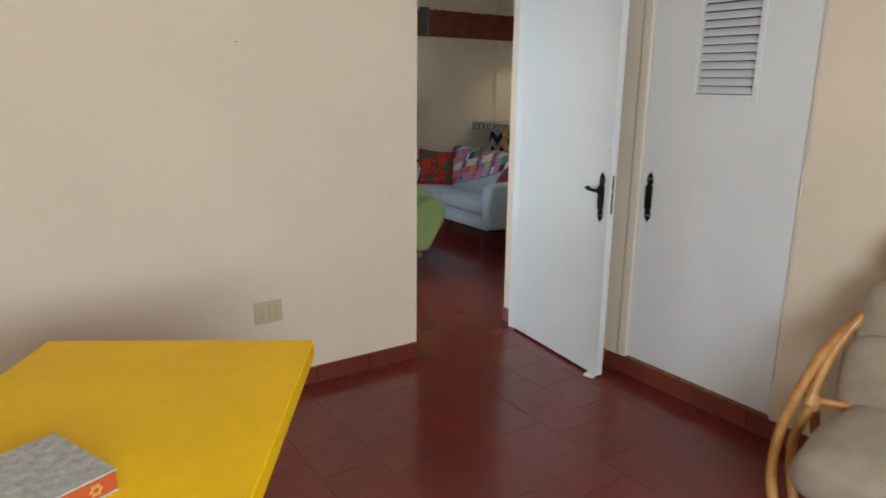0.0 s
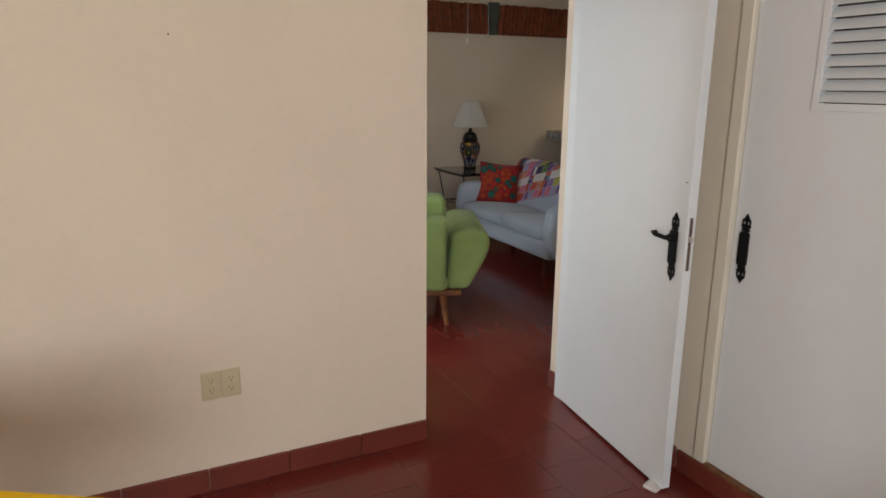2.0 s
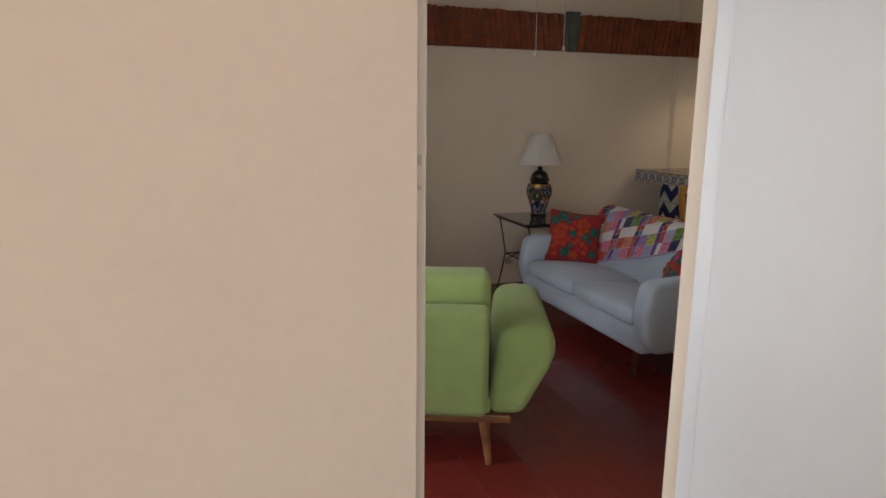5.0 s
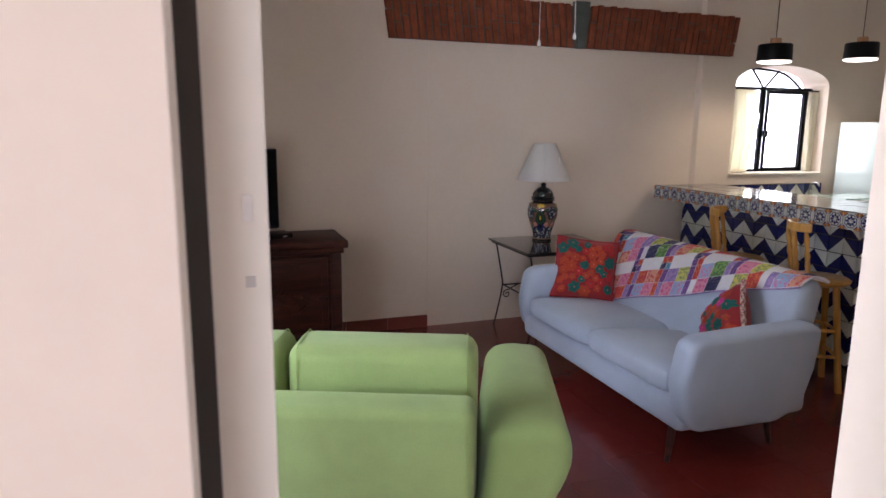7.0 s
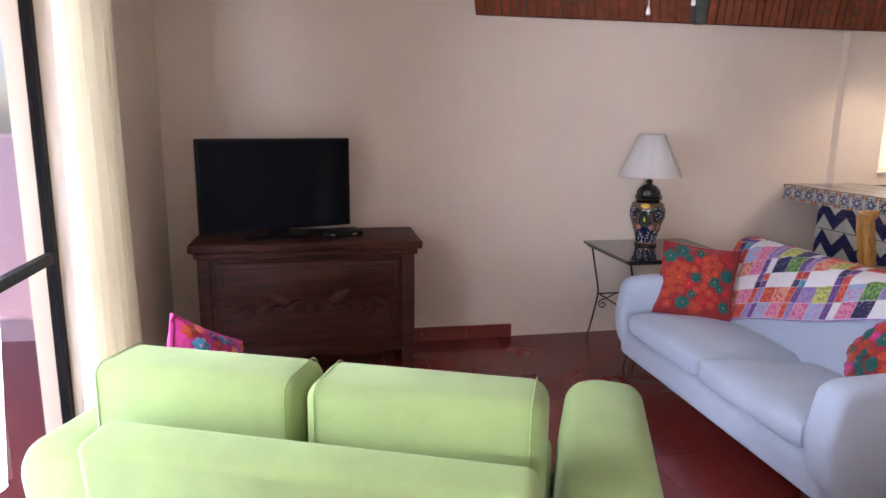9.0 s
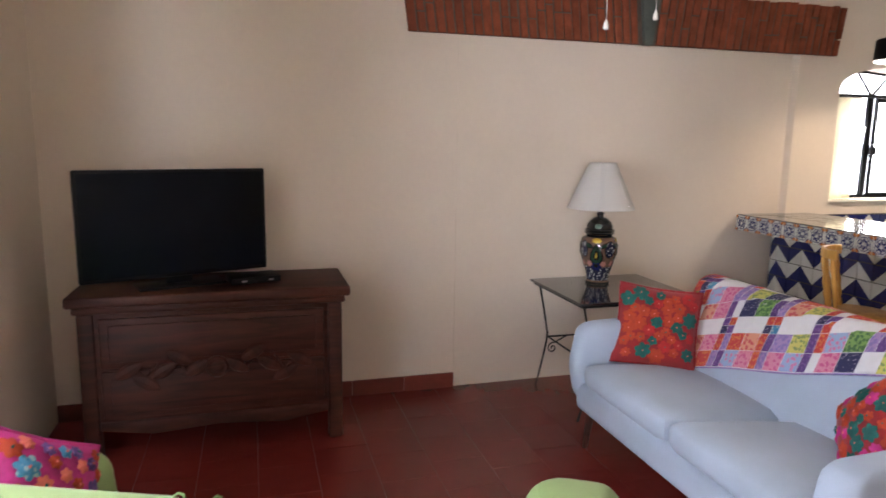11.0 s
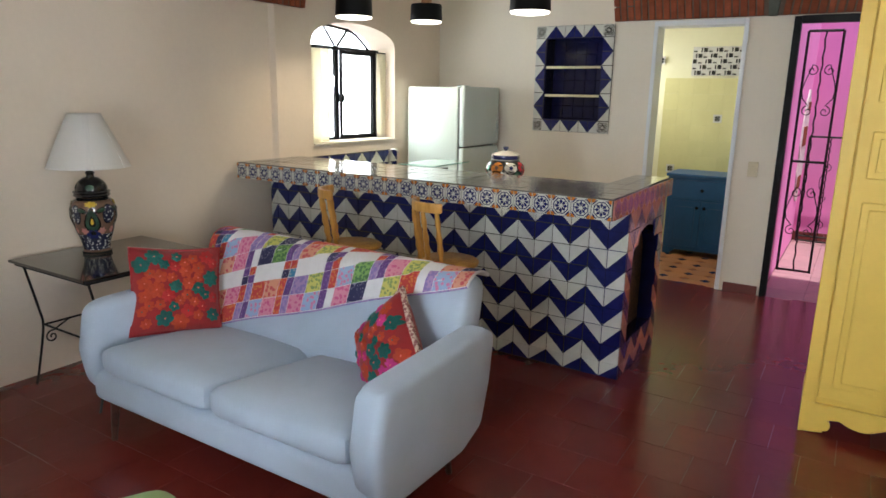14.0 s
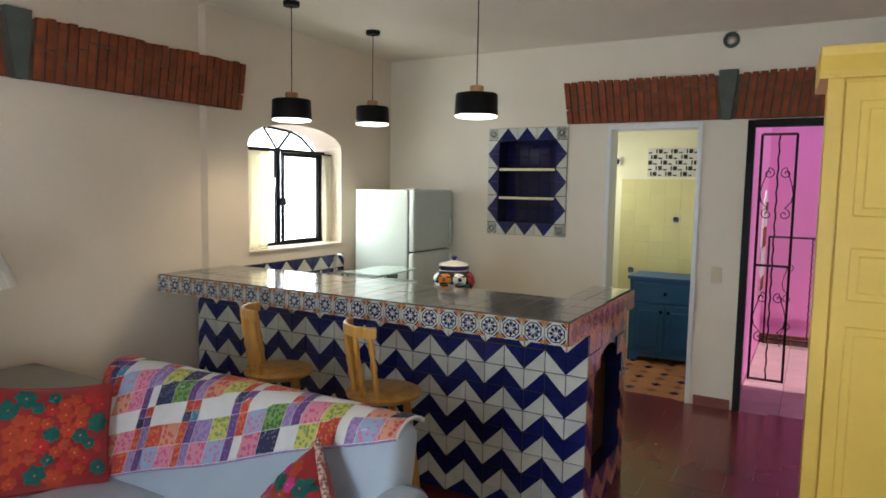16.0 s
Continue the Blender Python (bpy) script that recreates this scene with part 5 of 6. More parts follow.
# ---- pillows and quilt ----
def pillow(name, label, m, size, thick, cloth, flowers, seedn, border=None, rim_r=0.008, pack=0.86):
    """A square pillow, local x-z its face, y its thickness (front at -y), with embroidered flowers on the front."""
    s = thing(name, label, "pillow", m)
    h = size / 2

    def bulge(u, v):
        return thick * (max(0, 1 - abs(u) ** 2.6) * max(0, 1 - abs(v) ** 2.6)) ** 0.5

    def pinch(u, v):
        return (u * h * (1 - 0.07 * (1 - v * v)), v * h * (1 - 0.07 * (1 - u * u)))
    n = 18
    bm = bmesh.new()
    for side in (-1, 1):
        g = []
        for j in range(n + 1):
            row = []
            for i in range(n + 1):
                u, v = 2 * i / n - 1, 2 * j / n - 1
                x, z = pinch(u, v)
                row.append(bm.verts.new((x, side * (0.004 + bulge(u, v)) + 0.004 * noise.noise(Vector((x * 12, z * 12, side + seedn))), z)))
            g.append(row)
        for j in range(n):
            for i in range(n):
                f = bm.faces.new((g[j][i], g[j][i + 1], g[j + 1][i + 1], g[j + 1][i]))
    bmesh.ops.remove_doubles(bm, verts=bm.verts[:], dist=0.009)
    part("cover", bm, cloth, s)
    rim = [pinch(*q) for q in [(-1 + 2 * i / 12, -1) for i in range(12)] + [(1, -1 + 2 * i / 12) for i in range(12)] + [(1 - 2 * i / 12, 1) for i in range(12)] + [(-1, 1 - 2 * i / 12) for i in range(12)]]
    part("piping", tube([(x, 0, z) for x, z in rim], rim_r, 6, closed=True), border or cloth, s)
    rnd = random.Random(seedn)
    spots = []
    for _ in range(900):
        u, v = rnd.uniform(-0.82, 0.82), rnd.uniform(-0.82, 0.82)
        r = rnd.choice((0.026, 0.034, 0.042)) * size / 0.4
        if all(math.hypot(u - a, v - b) * h > (r + c) * pack for a, b, c in spots):
            spots.append((u, v, r))
    for k, (u, v, r) in enumerate(spots):
        fm = flowers[rnd.choice(range(len(flowers)))]
        fl = bmesh.new()
        shape = petals(rnd.choice((5, 6, 7)), r, 0.28)
        rot = rnd.random() * 6

        def on(du, dv, lift):
            uu, vv = max(-1, min(1, u + du / h)), max(-1, min(1, v + dv / h))
            x, z = pinch(uu, vv)
            return (x, -(0.004 + bulge(uu, vv)) - lift, z)
        cv = fl.verts.new(on(0, 0, 0.009))
        r1 = [fl.verts.new(on(0.5 * (a * math.cos(rot) - b * math.sin(rot)), 0.5 * (a * math.sin(rot) + b * math.cos(rot)), 0.008)) for a, b in shape]
        r2 = [fl.verts.new(on(a * math.cos(rot) - b * math.sin(rot), a * math.sin(rot) + b * math.cos(rot), 0.003)) for a, b in shape]
        for i in range(len(shape)):
            j = (i + 1) % len(shape)
            fl.faces.new((cv, r1[i], r1[j]))
            fl.faces.new((r1[i], r2[i], r2[j], r1[j]))
        part("flower", fl, fm, s)
        part("flower_eye", lathe([(0.0045, 0), (0.004, 0.002), (0.0, 0.003)], 7), C_CORAL if k % 3 else C_TEAL, s).matrix_basis = Matrix.Translation(on(0, 0, 0.007)) @ pose(0, 0, 0, 90, 0, 0)
    return s


pillow("red_pillow", "red square pillow embroidered with orange and teal flowers", Matrix(((0.89, 0.393, 0.23, 4.75), (-0.446, 0.862, 0.24, 6.775), (-0.104, -0.317, 0.943, 0.592), (0, 0, 0, 1))), 0.405, 0.075, REDCLOTH, [C_ORANGE, C_ORANGE, C_TEAL, C_ORANGE, C_TEAL, C_EMBRED], 11, None, 0.008, 0.72)
pillow("flowered_pillow", "magenta and orange flowered pillow with checked back", pose(4.84, 5.60, 0.545, -24, 38, -128), 0.335, 0.085, REDCLOTH, [C_ORANGE, C_MAGENTA, C_TEAL, C_MAGENTA, C_ORANGE, C_TEAL], 21, CHECKED, 0.014, 0.78)
pillow("magenta_pillow", "magenta pillow with purple and orange embroidered flowers", pose(2.335, 5.50, 0.70, -25, 32, 48), 0.30, 0.065, C_MAGENTA, [C_PURPLE, C_ORANGE, C_BLUE, C_CORAL], 31, C_MAGENTA)


def quilt():
    s = thing("patchwork_quilt", "colourful patchwork quilt folded over the grey sofa's back", "quilt", pose(4.28, 5.265, 0.012))
    # along the back: a = 0 at the right arm end, 1.7 at the left; the fold runs over the top edge
    def cloth(a, d, lift=0.0):
        """a along the back, d down from the crest on the front side (negative: behind)."""
        if d > 0.035:
            t = (d - 0.035) / 0.44
            p = Vector((0.775 - 0.155 * t, 0, 0.775 - 0.42 * t))
            nrm = Vector((-0.94, 0, 0.33))
        elif d > -0.12:
            t = (d + 0.12) / 0.155
            p = Vector((0.915 - 0.14 * t, 0, 0.795 + 0.02 * math.sin(math.pi * t) - 0.02 * t))
            nrm = Vector((-0.3, 0, 0.95))
        else:
            p = Vector((0.93, 0, 0.795 + (d + 0.12)))
            nrm = Vector((1, 0, 0.1))
        wob = 0.006 * noise.noise(Vector((a * 7, d * 9, 0.3)))
        p = p + nrm.normalized() * (0.012 + lift + wob)
        return Vector((p.x, a, p.z))

    def lower(a):
        """How far down the front the quilt reaches."""
        t = (1.60 - a) / 1.50
        return 0.50 - 0.46 * t + 0.005 * math.sin(9 * a)
    n, mrows = 60, 14
    bm = bmesh.new()
    grid = []
    for i in range(n + 1):
        a = 0.10 + 1.50 * i / n
        grid.append([bm.verts.new(cloth(a, -0.14 + (lower(a) + 0.14) * j / mrows)) for j in range(mrows + 1)])
    for i in range(n):
        for j in range(mrows):
            bm.faces.new((grid[i][j], grid[i + 1][j], grid[i + 1][j + 1], grid[i][j + 1]))
    o = part("backing", bm, C_WHITE, s)
    o.modifiers.new("thick", "SOLIDIFY").thickness = 0.008
    colours = [C_PINK, C_GREEN, C_PURPLE, C_LIME, C_RED, C_NAVY, C_LILAC, C_PEACH, C_PINK, C_PEACH, C_SKY, C_PINK, C_RED, C_SKY]
    rnd = random.Random(8)

    def patch(a0, a1, e0, e1, material):
        """One sewn patch; e runs up from the slanted lower edge, and what lies past the cloth is cut away."""
        k = 5
        b = bmesh.new()
        verts = []
        for i in range(k + 1):
            row = []
            for j in range(k + 1):
                e = e0 + (e1 - e0) * j / k
                a = max(0.105, min(1.595, a0 + (a1 - a0) * i / k - 0.04 * e))
                row.append(b.verts.new(cloth(a, max(-0.13, min(lower(a) - 0.004, lower(a) - e)), 0.0022)))
            verts.append(row)
        area = sum(b.faces.new((verts[i][j], verts[i + 1][j], verts[i + 1][j + 1], verts[i][j + 1])).calc_area() for i in range(k) for j in range(k))
        if area < 0.0004:
            b.free()
            return
        bmesh.ops.dissolve_degenerate(b, edges=b.edges[:], dist=1e-5)
        part("patch", b, material, s)

    # blocks of one large square, two white strips and a small corner square, turned about
    big, small = 0.084, 0.040
    block = big + small
    for ci in range(-1, 14):
        for rj in range(7):
            fx, fy = ci % 2, rj % 2
            a0, e0 = 1.60 - (ci + 1) * block + 0.06, rj * block - 0.035
            al, eb = a0 + (0 if fx else small), e0 + (0 if fy else small)
            asm, esm = a0 + (big if fx else 0), e0 + (big if fy else 0)
            patch(al + 0.001, al + big - 0.001, eb + 0.001, eb + big - 0.001, rnd.choice(colours))
            patch(asm + 0.001, asm + small - 0.001, esm + 0.001, esm + small - 0.001, rnd.choice((C_PURPLE, C_RED, C_LILAC, C_BLUE, C_PURPLE, C_NAVY)))
            if rnd.random() < 0.55:
                patch(asm + 0.001, asm + small - 0.001, eb + 0.001, eb + big - 0.001, rnd.choice((C_PURPLE, C_LILAC, C_RED)))
    # coloured border strip down the left edge
    for k, colour in enumerate((C_GREEN, C_PURPLE, C_RED, C_PURPLE, C_PEACH, C_RED, C_NAVY, C_RED)):
        patch(1.572, 1.640, 0.002 + k * 0.078, 0.078 + k * 0.078, colour)
    edge_pts = [cloth(0.10 + 1.50 * i / 50, lower(0.10 + 1.50 * i / 50), 0.0) for i in range(51)]
    part("binding", tube(edge_pts, 0.004, 6), C_LILAC, s)
    part("binding", tube([cloth(1.60, -0.13 + 0.62 * i / 20, 0.0) for i in range(21)], 0.004, 6), C_RED, s)


quilt()

# ---- ceiling fan with pull chains ----
fan = thing("ceiling_fan", "dark ceiling fan with two white-tipped pull chains", "fan", pose(4.15, 6.18, 0))
part("canopy", lathe([(0.06, CEIL - 0.05), (0.065, CEIL - 0.01), (0.065, CEIL)], 24), BLACK, fan)
part("down_rod", tube([(0, 0, CEIL - 0.05), (0, 0, 2.56)], 0.012, 10), BLACK, fan)
part("motor", lathe([(0.03, 2.40), (0.09, 2.42), (0.115, 2.47), (0.10, 2.54), (0.03, 2.57)], 28), BLACK, fan)
for k in range(4):
    b = part("blade", box(0.14, -0.06, 2.462, 0.62, 0.06, 2.472, 0.004), DARKWOOD, fan, smooth=False)
    b.matrix_basis = pose(0, 0, 0, 0, 0, 90 * k + 20)
for x, y, zb in ((-0.10, 0.0, 1.905), (0.10, 0.0, 1.95)):
    c = part("pull_chain", tube([(x, y, 2.44), (x, y, zb + 0.035)], 0.0016, 6), STEEL, fan)
    part("chain_knob", lathe([(0.003, zb + 0.036), (0.009, zb + 0.02), (0.010, zb + 0.004), (0.005, zb)], 12, at=(x, y, 0)), CERWHITE, c, "white chain knob")

# ---- bar stools ----
def bar_stool(m):
    s = thing("bar_stool", "honey-coloured pine bar stool with a curved spindle back", "stool", m, group="stools at the tiled bar")
    H = 0.66
    part("seat", lathe([(0.0, H - 0.035), (0.15, H - 0.035), (0.172, H - 0.022), (0.176, H - 0.008), (0.165, H), (0.0, H - 0.004)], 36), PINE, s)
    for k in range(4):
        a = radians(45 + 90 * k)
        p0, p1 = Vector((0.11 * math.cos(a), 0.11 * math.sin(a), H - 0.03)), Vector((0.19 * math.cos(a), 0.19 * math.sin(a), 0))
        bm = tube([p0.lerp(p1, t) for t in (0, 0.1, 0.12, 0.14, 0.5, 0.52, 0.56, 0.58, 1)], 0.019, 10)
        part("leg", bm, PINE, s)
    for z, t in ((0.21, 0.68), (0.36, 0.45)):
        r = 0.11 + 0.08 * t
        for k in range(4):
            a, b = radians(45 + 90 * k), radians(135 + 90 * k)
            part("rung", tube([(r * math.cos(a), r * math.sin(a), z), (r * math.cos(b), r * math.sin(b), z)], 0.011, 8), PINE, s)
    # the curved back stands at local -x
    crest = []
    for i in range(13):
        a = math.pi + radians(-62 + 124 * i / 12)
        crest.append((0.155 * math.cos(a) - 0.035, 0.165 * math.sin(a)))
    bm = bmesh.new()
    inner = [(x * 0.86 - 0.006, y * 0.86) for x, y in crest]
    outline = crest + inner[::-1]
    part("crest_rail", prism(outline, H + 0.275, H + 0.325, "z", 0.006), PINE, s)
    for i in (1, 4, 8, 11):
        a = math.pi + radians(-62 + 124 * i / 12)
        x1, y1 = 0.145 * math.cos(a) - 0.035, 0.152 * math.sin(a)
        x0, y0 = 0.135 * math.cos(a), 0.14 * math.sin(a)
        prof = [(0.011, 0), (0.015, 0.03), (0.011, 0.05), (0.017, 0.09), (0.012, 0.12), (0.017, 0.15), (0.011, 0.19), (0.015, 0.23), (0.011, 0.285)]
        bm = lathe(prof, 10)
        for v in bm.verts:
            t = v.co.z / 0.285
            v.co.x += x0 + (x1 - x0) * t
            v.co.y += y0 + (y1 - y0) * t
            v.co.z += H - 0.01
        part("spindle", bm, PINE, s)
    return s


stool = bar_stool(pose(5.80, 5.93, 0, 0, 0, -30))
copy_thing(stool, pose(5.81, 6.59, 0, 0, 0, -50))

# ---- pendants ----
def pendant(x, y, z):
    s = thing("pendant_lamp", "lit black metal drum pendant lamp with a wooden cap", "pendant lamp", pose(x, y, z), group="pendant lamps over the bar")
    r = 0.125
    part("shade", lathe([(r, 0.0), (r + 0.001, 0.002), (r * 0.97, 0.118), (r * 0.93, 0.125), (0.035, 0.127), (0.03, 0.122), (r * 0.90, 0.118), (r * 0.985, 0.0)], 40), BLACK, s, "black metal drum shade")
    part("cap", lathe([(0.038, 0.126), (0.04, 0.131), (0.04, 0.165), (0.036, 0.17), (0.0, 0.171)], 28), CORK, s, "turned beech cap")
    part("cord", tube([(0, 0, 0.17), (0, 0, CEIL - z - 0.02)], 0.003, 8), BLACK, s)
    part("ceiling_rose", lathe([(0.05, CEIL - z - 0.028), (0.052, CEIL - z - 0.02), (0.052, CEIL - z)], 28), BLACK, s)
    part("diffuser", lathe([(0.0, -0.016), (r * 0.7, -0.014), (r * 0.96, -0.008), (r * 0.98, 0.003), (r * 0.9, 0.006)], 40), LAMPGLOW, s, "glowing white diffuser")
    lt = new("pendant_light", bpy.data.lights.new("pendant_light", "SPOT"))
    lt.data.energy, lt.data.color, lt.data.shadow_soft_size = 22, (1.0, 0.82, 0.56), 0.06
    lt.data.spot_size, lt.data.spot_blend = radians(150), 0.7
    lt.matrix_world = look((x, y, z - 0.03), (x, y, z - 1))
    return s


pendant(6.566, 7.178, 2.018)
pendant(7.436, 7.166, 2.07)
pendant(6.775, 5.965, 2.018)

# ---- kitchen window ----
win = thing("window_1", "arched window with a dark steel casement standing ajar", "window", kind="structure")
wx0, wx1, wz0, wzs, wy = 6.72, 7.775, 1.115, 1.87, 7.90
part("window_sill", box(wx0, 7.70, wz0 - 0.004, wx1, 7.96, wz0 + 0.012, 0.004), WHITEWALL, win, smooth=False)
part("arch_rail", box(wx0, wy, wzs - 0.012, wx1, wy + 0.025, wzs + 0.012), BLACK, win, smooth=False)
for x0, x1 in ((wx0, wx0 + 0.02), (7.19, 7.235), (7.69, 7.73), (wx1 - 0.02, wx1)):
    part("mullion", box(x0, wy, wz0 + 0.01, x1, wy + 0.03, wzs - 0.012), BLACK, win, smooth=False)
part("bottom_rail", box(wx0, wy + 0.002, wz0 + 0.012, wx1, wy + 0.028, wz0 + 0.035), BLACK, win, smooth=False)
sash = part("casement", box(7.24, wy - 0.02, wzs - 0.045, 7.69, wy, wzs - 0.014), BLACK, win, smooth=False)
part("sash_bar", box(7.24, wy - 0.02, wz0 + 0.03, 7.26, wy, wzs - 0.045), BLACK, sash, smooth=False)
part("sash_bar", box(7.67, wy - 0.02, wz0 + 0.03, 7.69, wy, wzs - 0.045), BLACK, sash, smooth=False)
part("sash_bar", box(7.26, wy - 0.02, wz0 + 0.03, 7.67, wy, wz0 + 0.05), BLACK, sash, smooth=False)
part("latch", box(7.215, wy - 0.05, 1.44, 7.255, wy - 0.012, 1.50, 0.006), BLACK, sash)
for ang in (52, 125):
    part("arch_bar", tube([(7.215, wy + 0.012, wzs), (7.215 + 0.26 * math.cos(radians(ang)), wy + 0.012, wzs + 0.205 * math.sin(radians(ang)))], 0.010, 6), BLACK, win)
part("arch_hoop", tube(spline([(7.0, wy + 0.012, wzs + 0.17), (7.2, wy + 0.012, wzs + 0.165), (7.45, wy + 0.012, wzs + 0.13), (7.66, wy + 0.012, wzs + 0.0)]), 0.011, 6), BLACK, win)
for x0, x1 in ((6.74, 7.19), (7.26, 7.67), (7.73, 7.755)):
    g = part("pane", box(x0, wy + 0.010, wz0 + 0.035, x1, wy + 0.015, wzs - 0.012), GLASS, win, smooth=False)
    g.visible_shadow = False
wrod = curtain("window_curtain", "short cream curtain at the arched window", CURTAIN, 7.83, 6.735, 7.03, wz0 + 0.01, wzs - 0.02, "x", 3, 0.02, -0.1)
part("curtain_rod", tube([(wx0, 7.83, wzs - 0.015), (wx1, 7.83, wzs - 0.015)], 0.006, 8), BLACK, wrod)
curtain("window_curtain", "short cream curtain at the arched window", CURTAIN, 7.83, 7.67, 7.765, wz0 + 0.01, wzs - 0.02, "x", 3, 0.018)
tagged(wrod, group="curtains of the arched window")
backdrop = tagged(part("backdrop", box(5.2, 9.6, 0.0, 10.2, 9.65, 5.0), SKYGLOW, smooth=False), "bright hazy daylight beyond the window", "backdrop", "", "structure")
tagged(part("terrace_backdrop", box(-0.8, 3.9, -0.2, -0.75, 8.4, 3.6), SKYGLOW, smooth=False), "bright hazy daylight beyond the terrace door", "backdrop", "", "structure")
tagged(part("ground", box(-40, -40, -0.3, 60, 60, -0.16), PINKFLOOR, smooth=False), "plain ground round the house", "ground", "", "structure")

# ---- kitchen counter, tiled splashback, tap ----
ic = thing("inner_counter", "low tiled kitchen counter behind the bar", "counter", kind="structure")
part("counter_body", box(BAR_IN + 0.01, 5.345, 0, 6.94, 6.78, 0.915), TILEGROUT, ic, smooth=False)
part("worktop", box(BAR_IN + 0.01, 5.345, 0.915, 6.96, 6.79, 0.957, 0.006), TOPTILE, ic, smooth=False)
kc = thing("kitchen_counter", "tiled kitchen counter under the window", "counter", kind="structure")
part("counter_body", box(6.72, 7.18, 0, 7.78, 7.715, 0.86), TILEGROUT, kc, smooth=False)
part("worktop", box(6.70, 7.15, 0.86, 7.79, 7.717, 0.90, 0.006), TOPTILE, kc, smooth=False)
sp = part("splashback", box(6.37, 7.712, 0.81, 7.80, 7.719, 1.027), TILEGROUT, kc, smooth=False)
for i in range(14):
    for row in range(2):
        kind = ("se", "sw")[i % 2]
        m = Matrix.Translation((6.375 + i * 0.1015, 7.712, 0.917 - row * 0.105)) @ TURN_END @ Matrix.Diagonal((1, -0.95, 1, 1))
        piece("tile", ZIG[kind], sp, m)
tap = thing("kitchen_tap", "chrome kitchen tap at the sink", "tap", pose(7.56, 7.62, 0.90) @ Matrix.Scale(0.75, 4))
part("spout", tube(spline([(0, 0, 0), (0, 0, 0.14), (0, -0.03, 0.185), (0, -0.10, 0.19), (0, -0.13, 0.155)]), 0.010, 10), STEEL, tap)
part("handle", lathe([(0.016, 0.10), (0.018, 0.12), (0.012, 0.15), (0.0, 0.155)], 14, at=(0.03, 0, 0)), STEEL, tap)


def hob():
    s = thing("cooker", "white gas cooker with a raised green glass lid", "cooker", pose(7.02, 6.80, 0, 0, 0, 0))
    part("body", box(0, 0, 0, 0.52, 0.34, 0.90, 0.01), FRIDGE, s, smooth=False)
    part("glass_lid", box(0.0, 0.0, 0.985, 0.52, 0.33, 0.993, 0.003), LIDGLASS, s, "pale green glass lid", smooth=False)
    for x in (0.02, 0.48):
        part("lid_strut", box(x, 0.28, 0.90, x + 0.02, 0.30, 0.985), STEEL, s, smooth=False)


LIDGLASS = mat("pale_green_glass", (0.30, 0.52, 0.44), 0.08, var=0.05, bump=0.0, coat=0.5)
hob()

# ---- fridge ----
def fridge():
    s = thing("fridge", "white two-door fridge freezer against the kitchen wall", "fridge", pose(7.82, 7.025, 0))
    W, D, H, Z = 0.64, 0.58, 1.578, 1.07
    part("cabinet", box(0, 0.065, 0.03, W, D, H, 0.012, 3), FRIDGE, s)
    part("gasket", box(0.012, 0.048, 0.06, W - 0.012, 0.066, H - 0.01), GASKET, s, smooth=False)
    d = part("freezer_door", box(0, 0, Z + 0.006, W, 0.05, H + 0.004, 0.016, 3), FRIDGE, s)
    part("handle", box(W - 0.05, -0.018, Z + 0.04, W - 0.03, 0.004, Z + 0.26, 0.006), FRIDGE, d)
    d = part("fridge_door", box(0, 0, 0.06, W, 0.05, Z - 0.004, 0.016, 3), FRIDGE, s)
    part("handle", box(W - 0.05, -0.018, Z - 0.32, W - 0.03, 0.004, Z - 0.04, 0.006), FRIDGE, d)
    part("hinge_cover", box(0.02, 0.01, H, 0.10, 0.09, H + 0.014, 0.004), FRIDGE, s)
    for x in (0.06, W - 0.06):
        part("foot", lathe([(0.02, 0), (0.02, 0.035)], 12, at=(x, 0.12, 0)), BLACK, s)
        part("foot", lathe([(0.02, 0), (0.02, 0.035)], 12, at=(x, D - 0.06, 0)), BLACK, s)


fridge()

# ---- pottery jar on the bar ----
jar = thing("pottery_jar", "round painted pottery jar with a blue-banded lid", "jar", pose(6.80, 6.105, 0.957))
jp = [(0.075, 0.0), (0.08, 0.008), (0.115, 0.045), (0.128, 0.082), (0.118, 0.12), (0.09, 0.145), (0.08, 0.15)]
part("body", lathe(jp, 40), CERBLACK, jar, "many-coloured painted pottery body")
for k in range(8):
    a = math.pi / 4 * k
    part("painted_panel", wrapped([(0.043 * math.cos(t * 0.4), 0.034 * math.sin(t * 0.4)) for t in range(16)], jp, a, 0.105, 1, 1, 0.0012), (TORANGE, CERWHITE, C_EMBRED, TGREEN)[k % 4], jar)
    part("painted_flower", wrapped(petals(6, 0.032, 0.35), jp, a + 0.39, 0.055, 1, 1, 0.0014), (CERWHITE, TGREEN, C_CORAL, CERWHITE)[k % 4], jar)
    part("painted_flower", wrapped(petals(5, 0.015, 0.35), jp, a, 0.105, 1, 1, 0.0026), (CEROCHRE, CERNAVY, CERNAVY, CERWHITE)[k % 4], jar)
lid = part("lid", lathe([(0.086, 0.147), (0.091, 0.151), (0.091, 0.182), (0.085, 0.188), (0.06, 0.197), (0.02, 0.206), (0.012, 0.209)], 36), CERWHITE, jar, "white lid with a navy band")
part("navy_band", lathe([(0.0915, 0.155), (0.093, 0.158), (0.093, 0.178), (0.0915, 0.181)], 36), CERNAVY, lid)
part("knob", lathe([(0.010, 0.205), (0.012, 0.212), (0.019, 0.222), (0.017, 0.233), (0.0, 0.239)], 20), CERNAVY, lid)

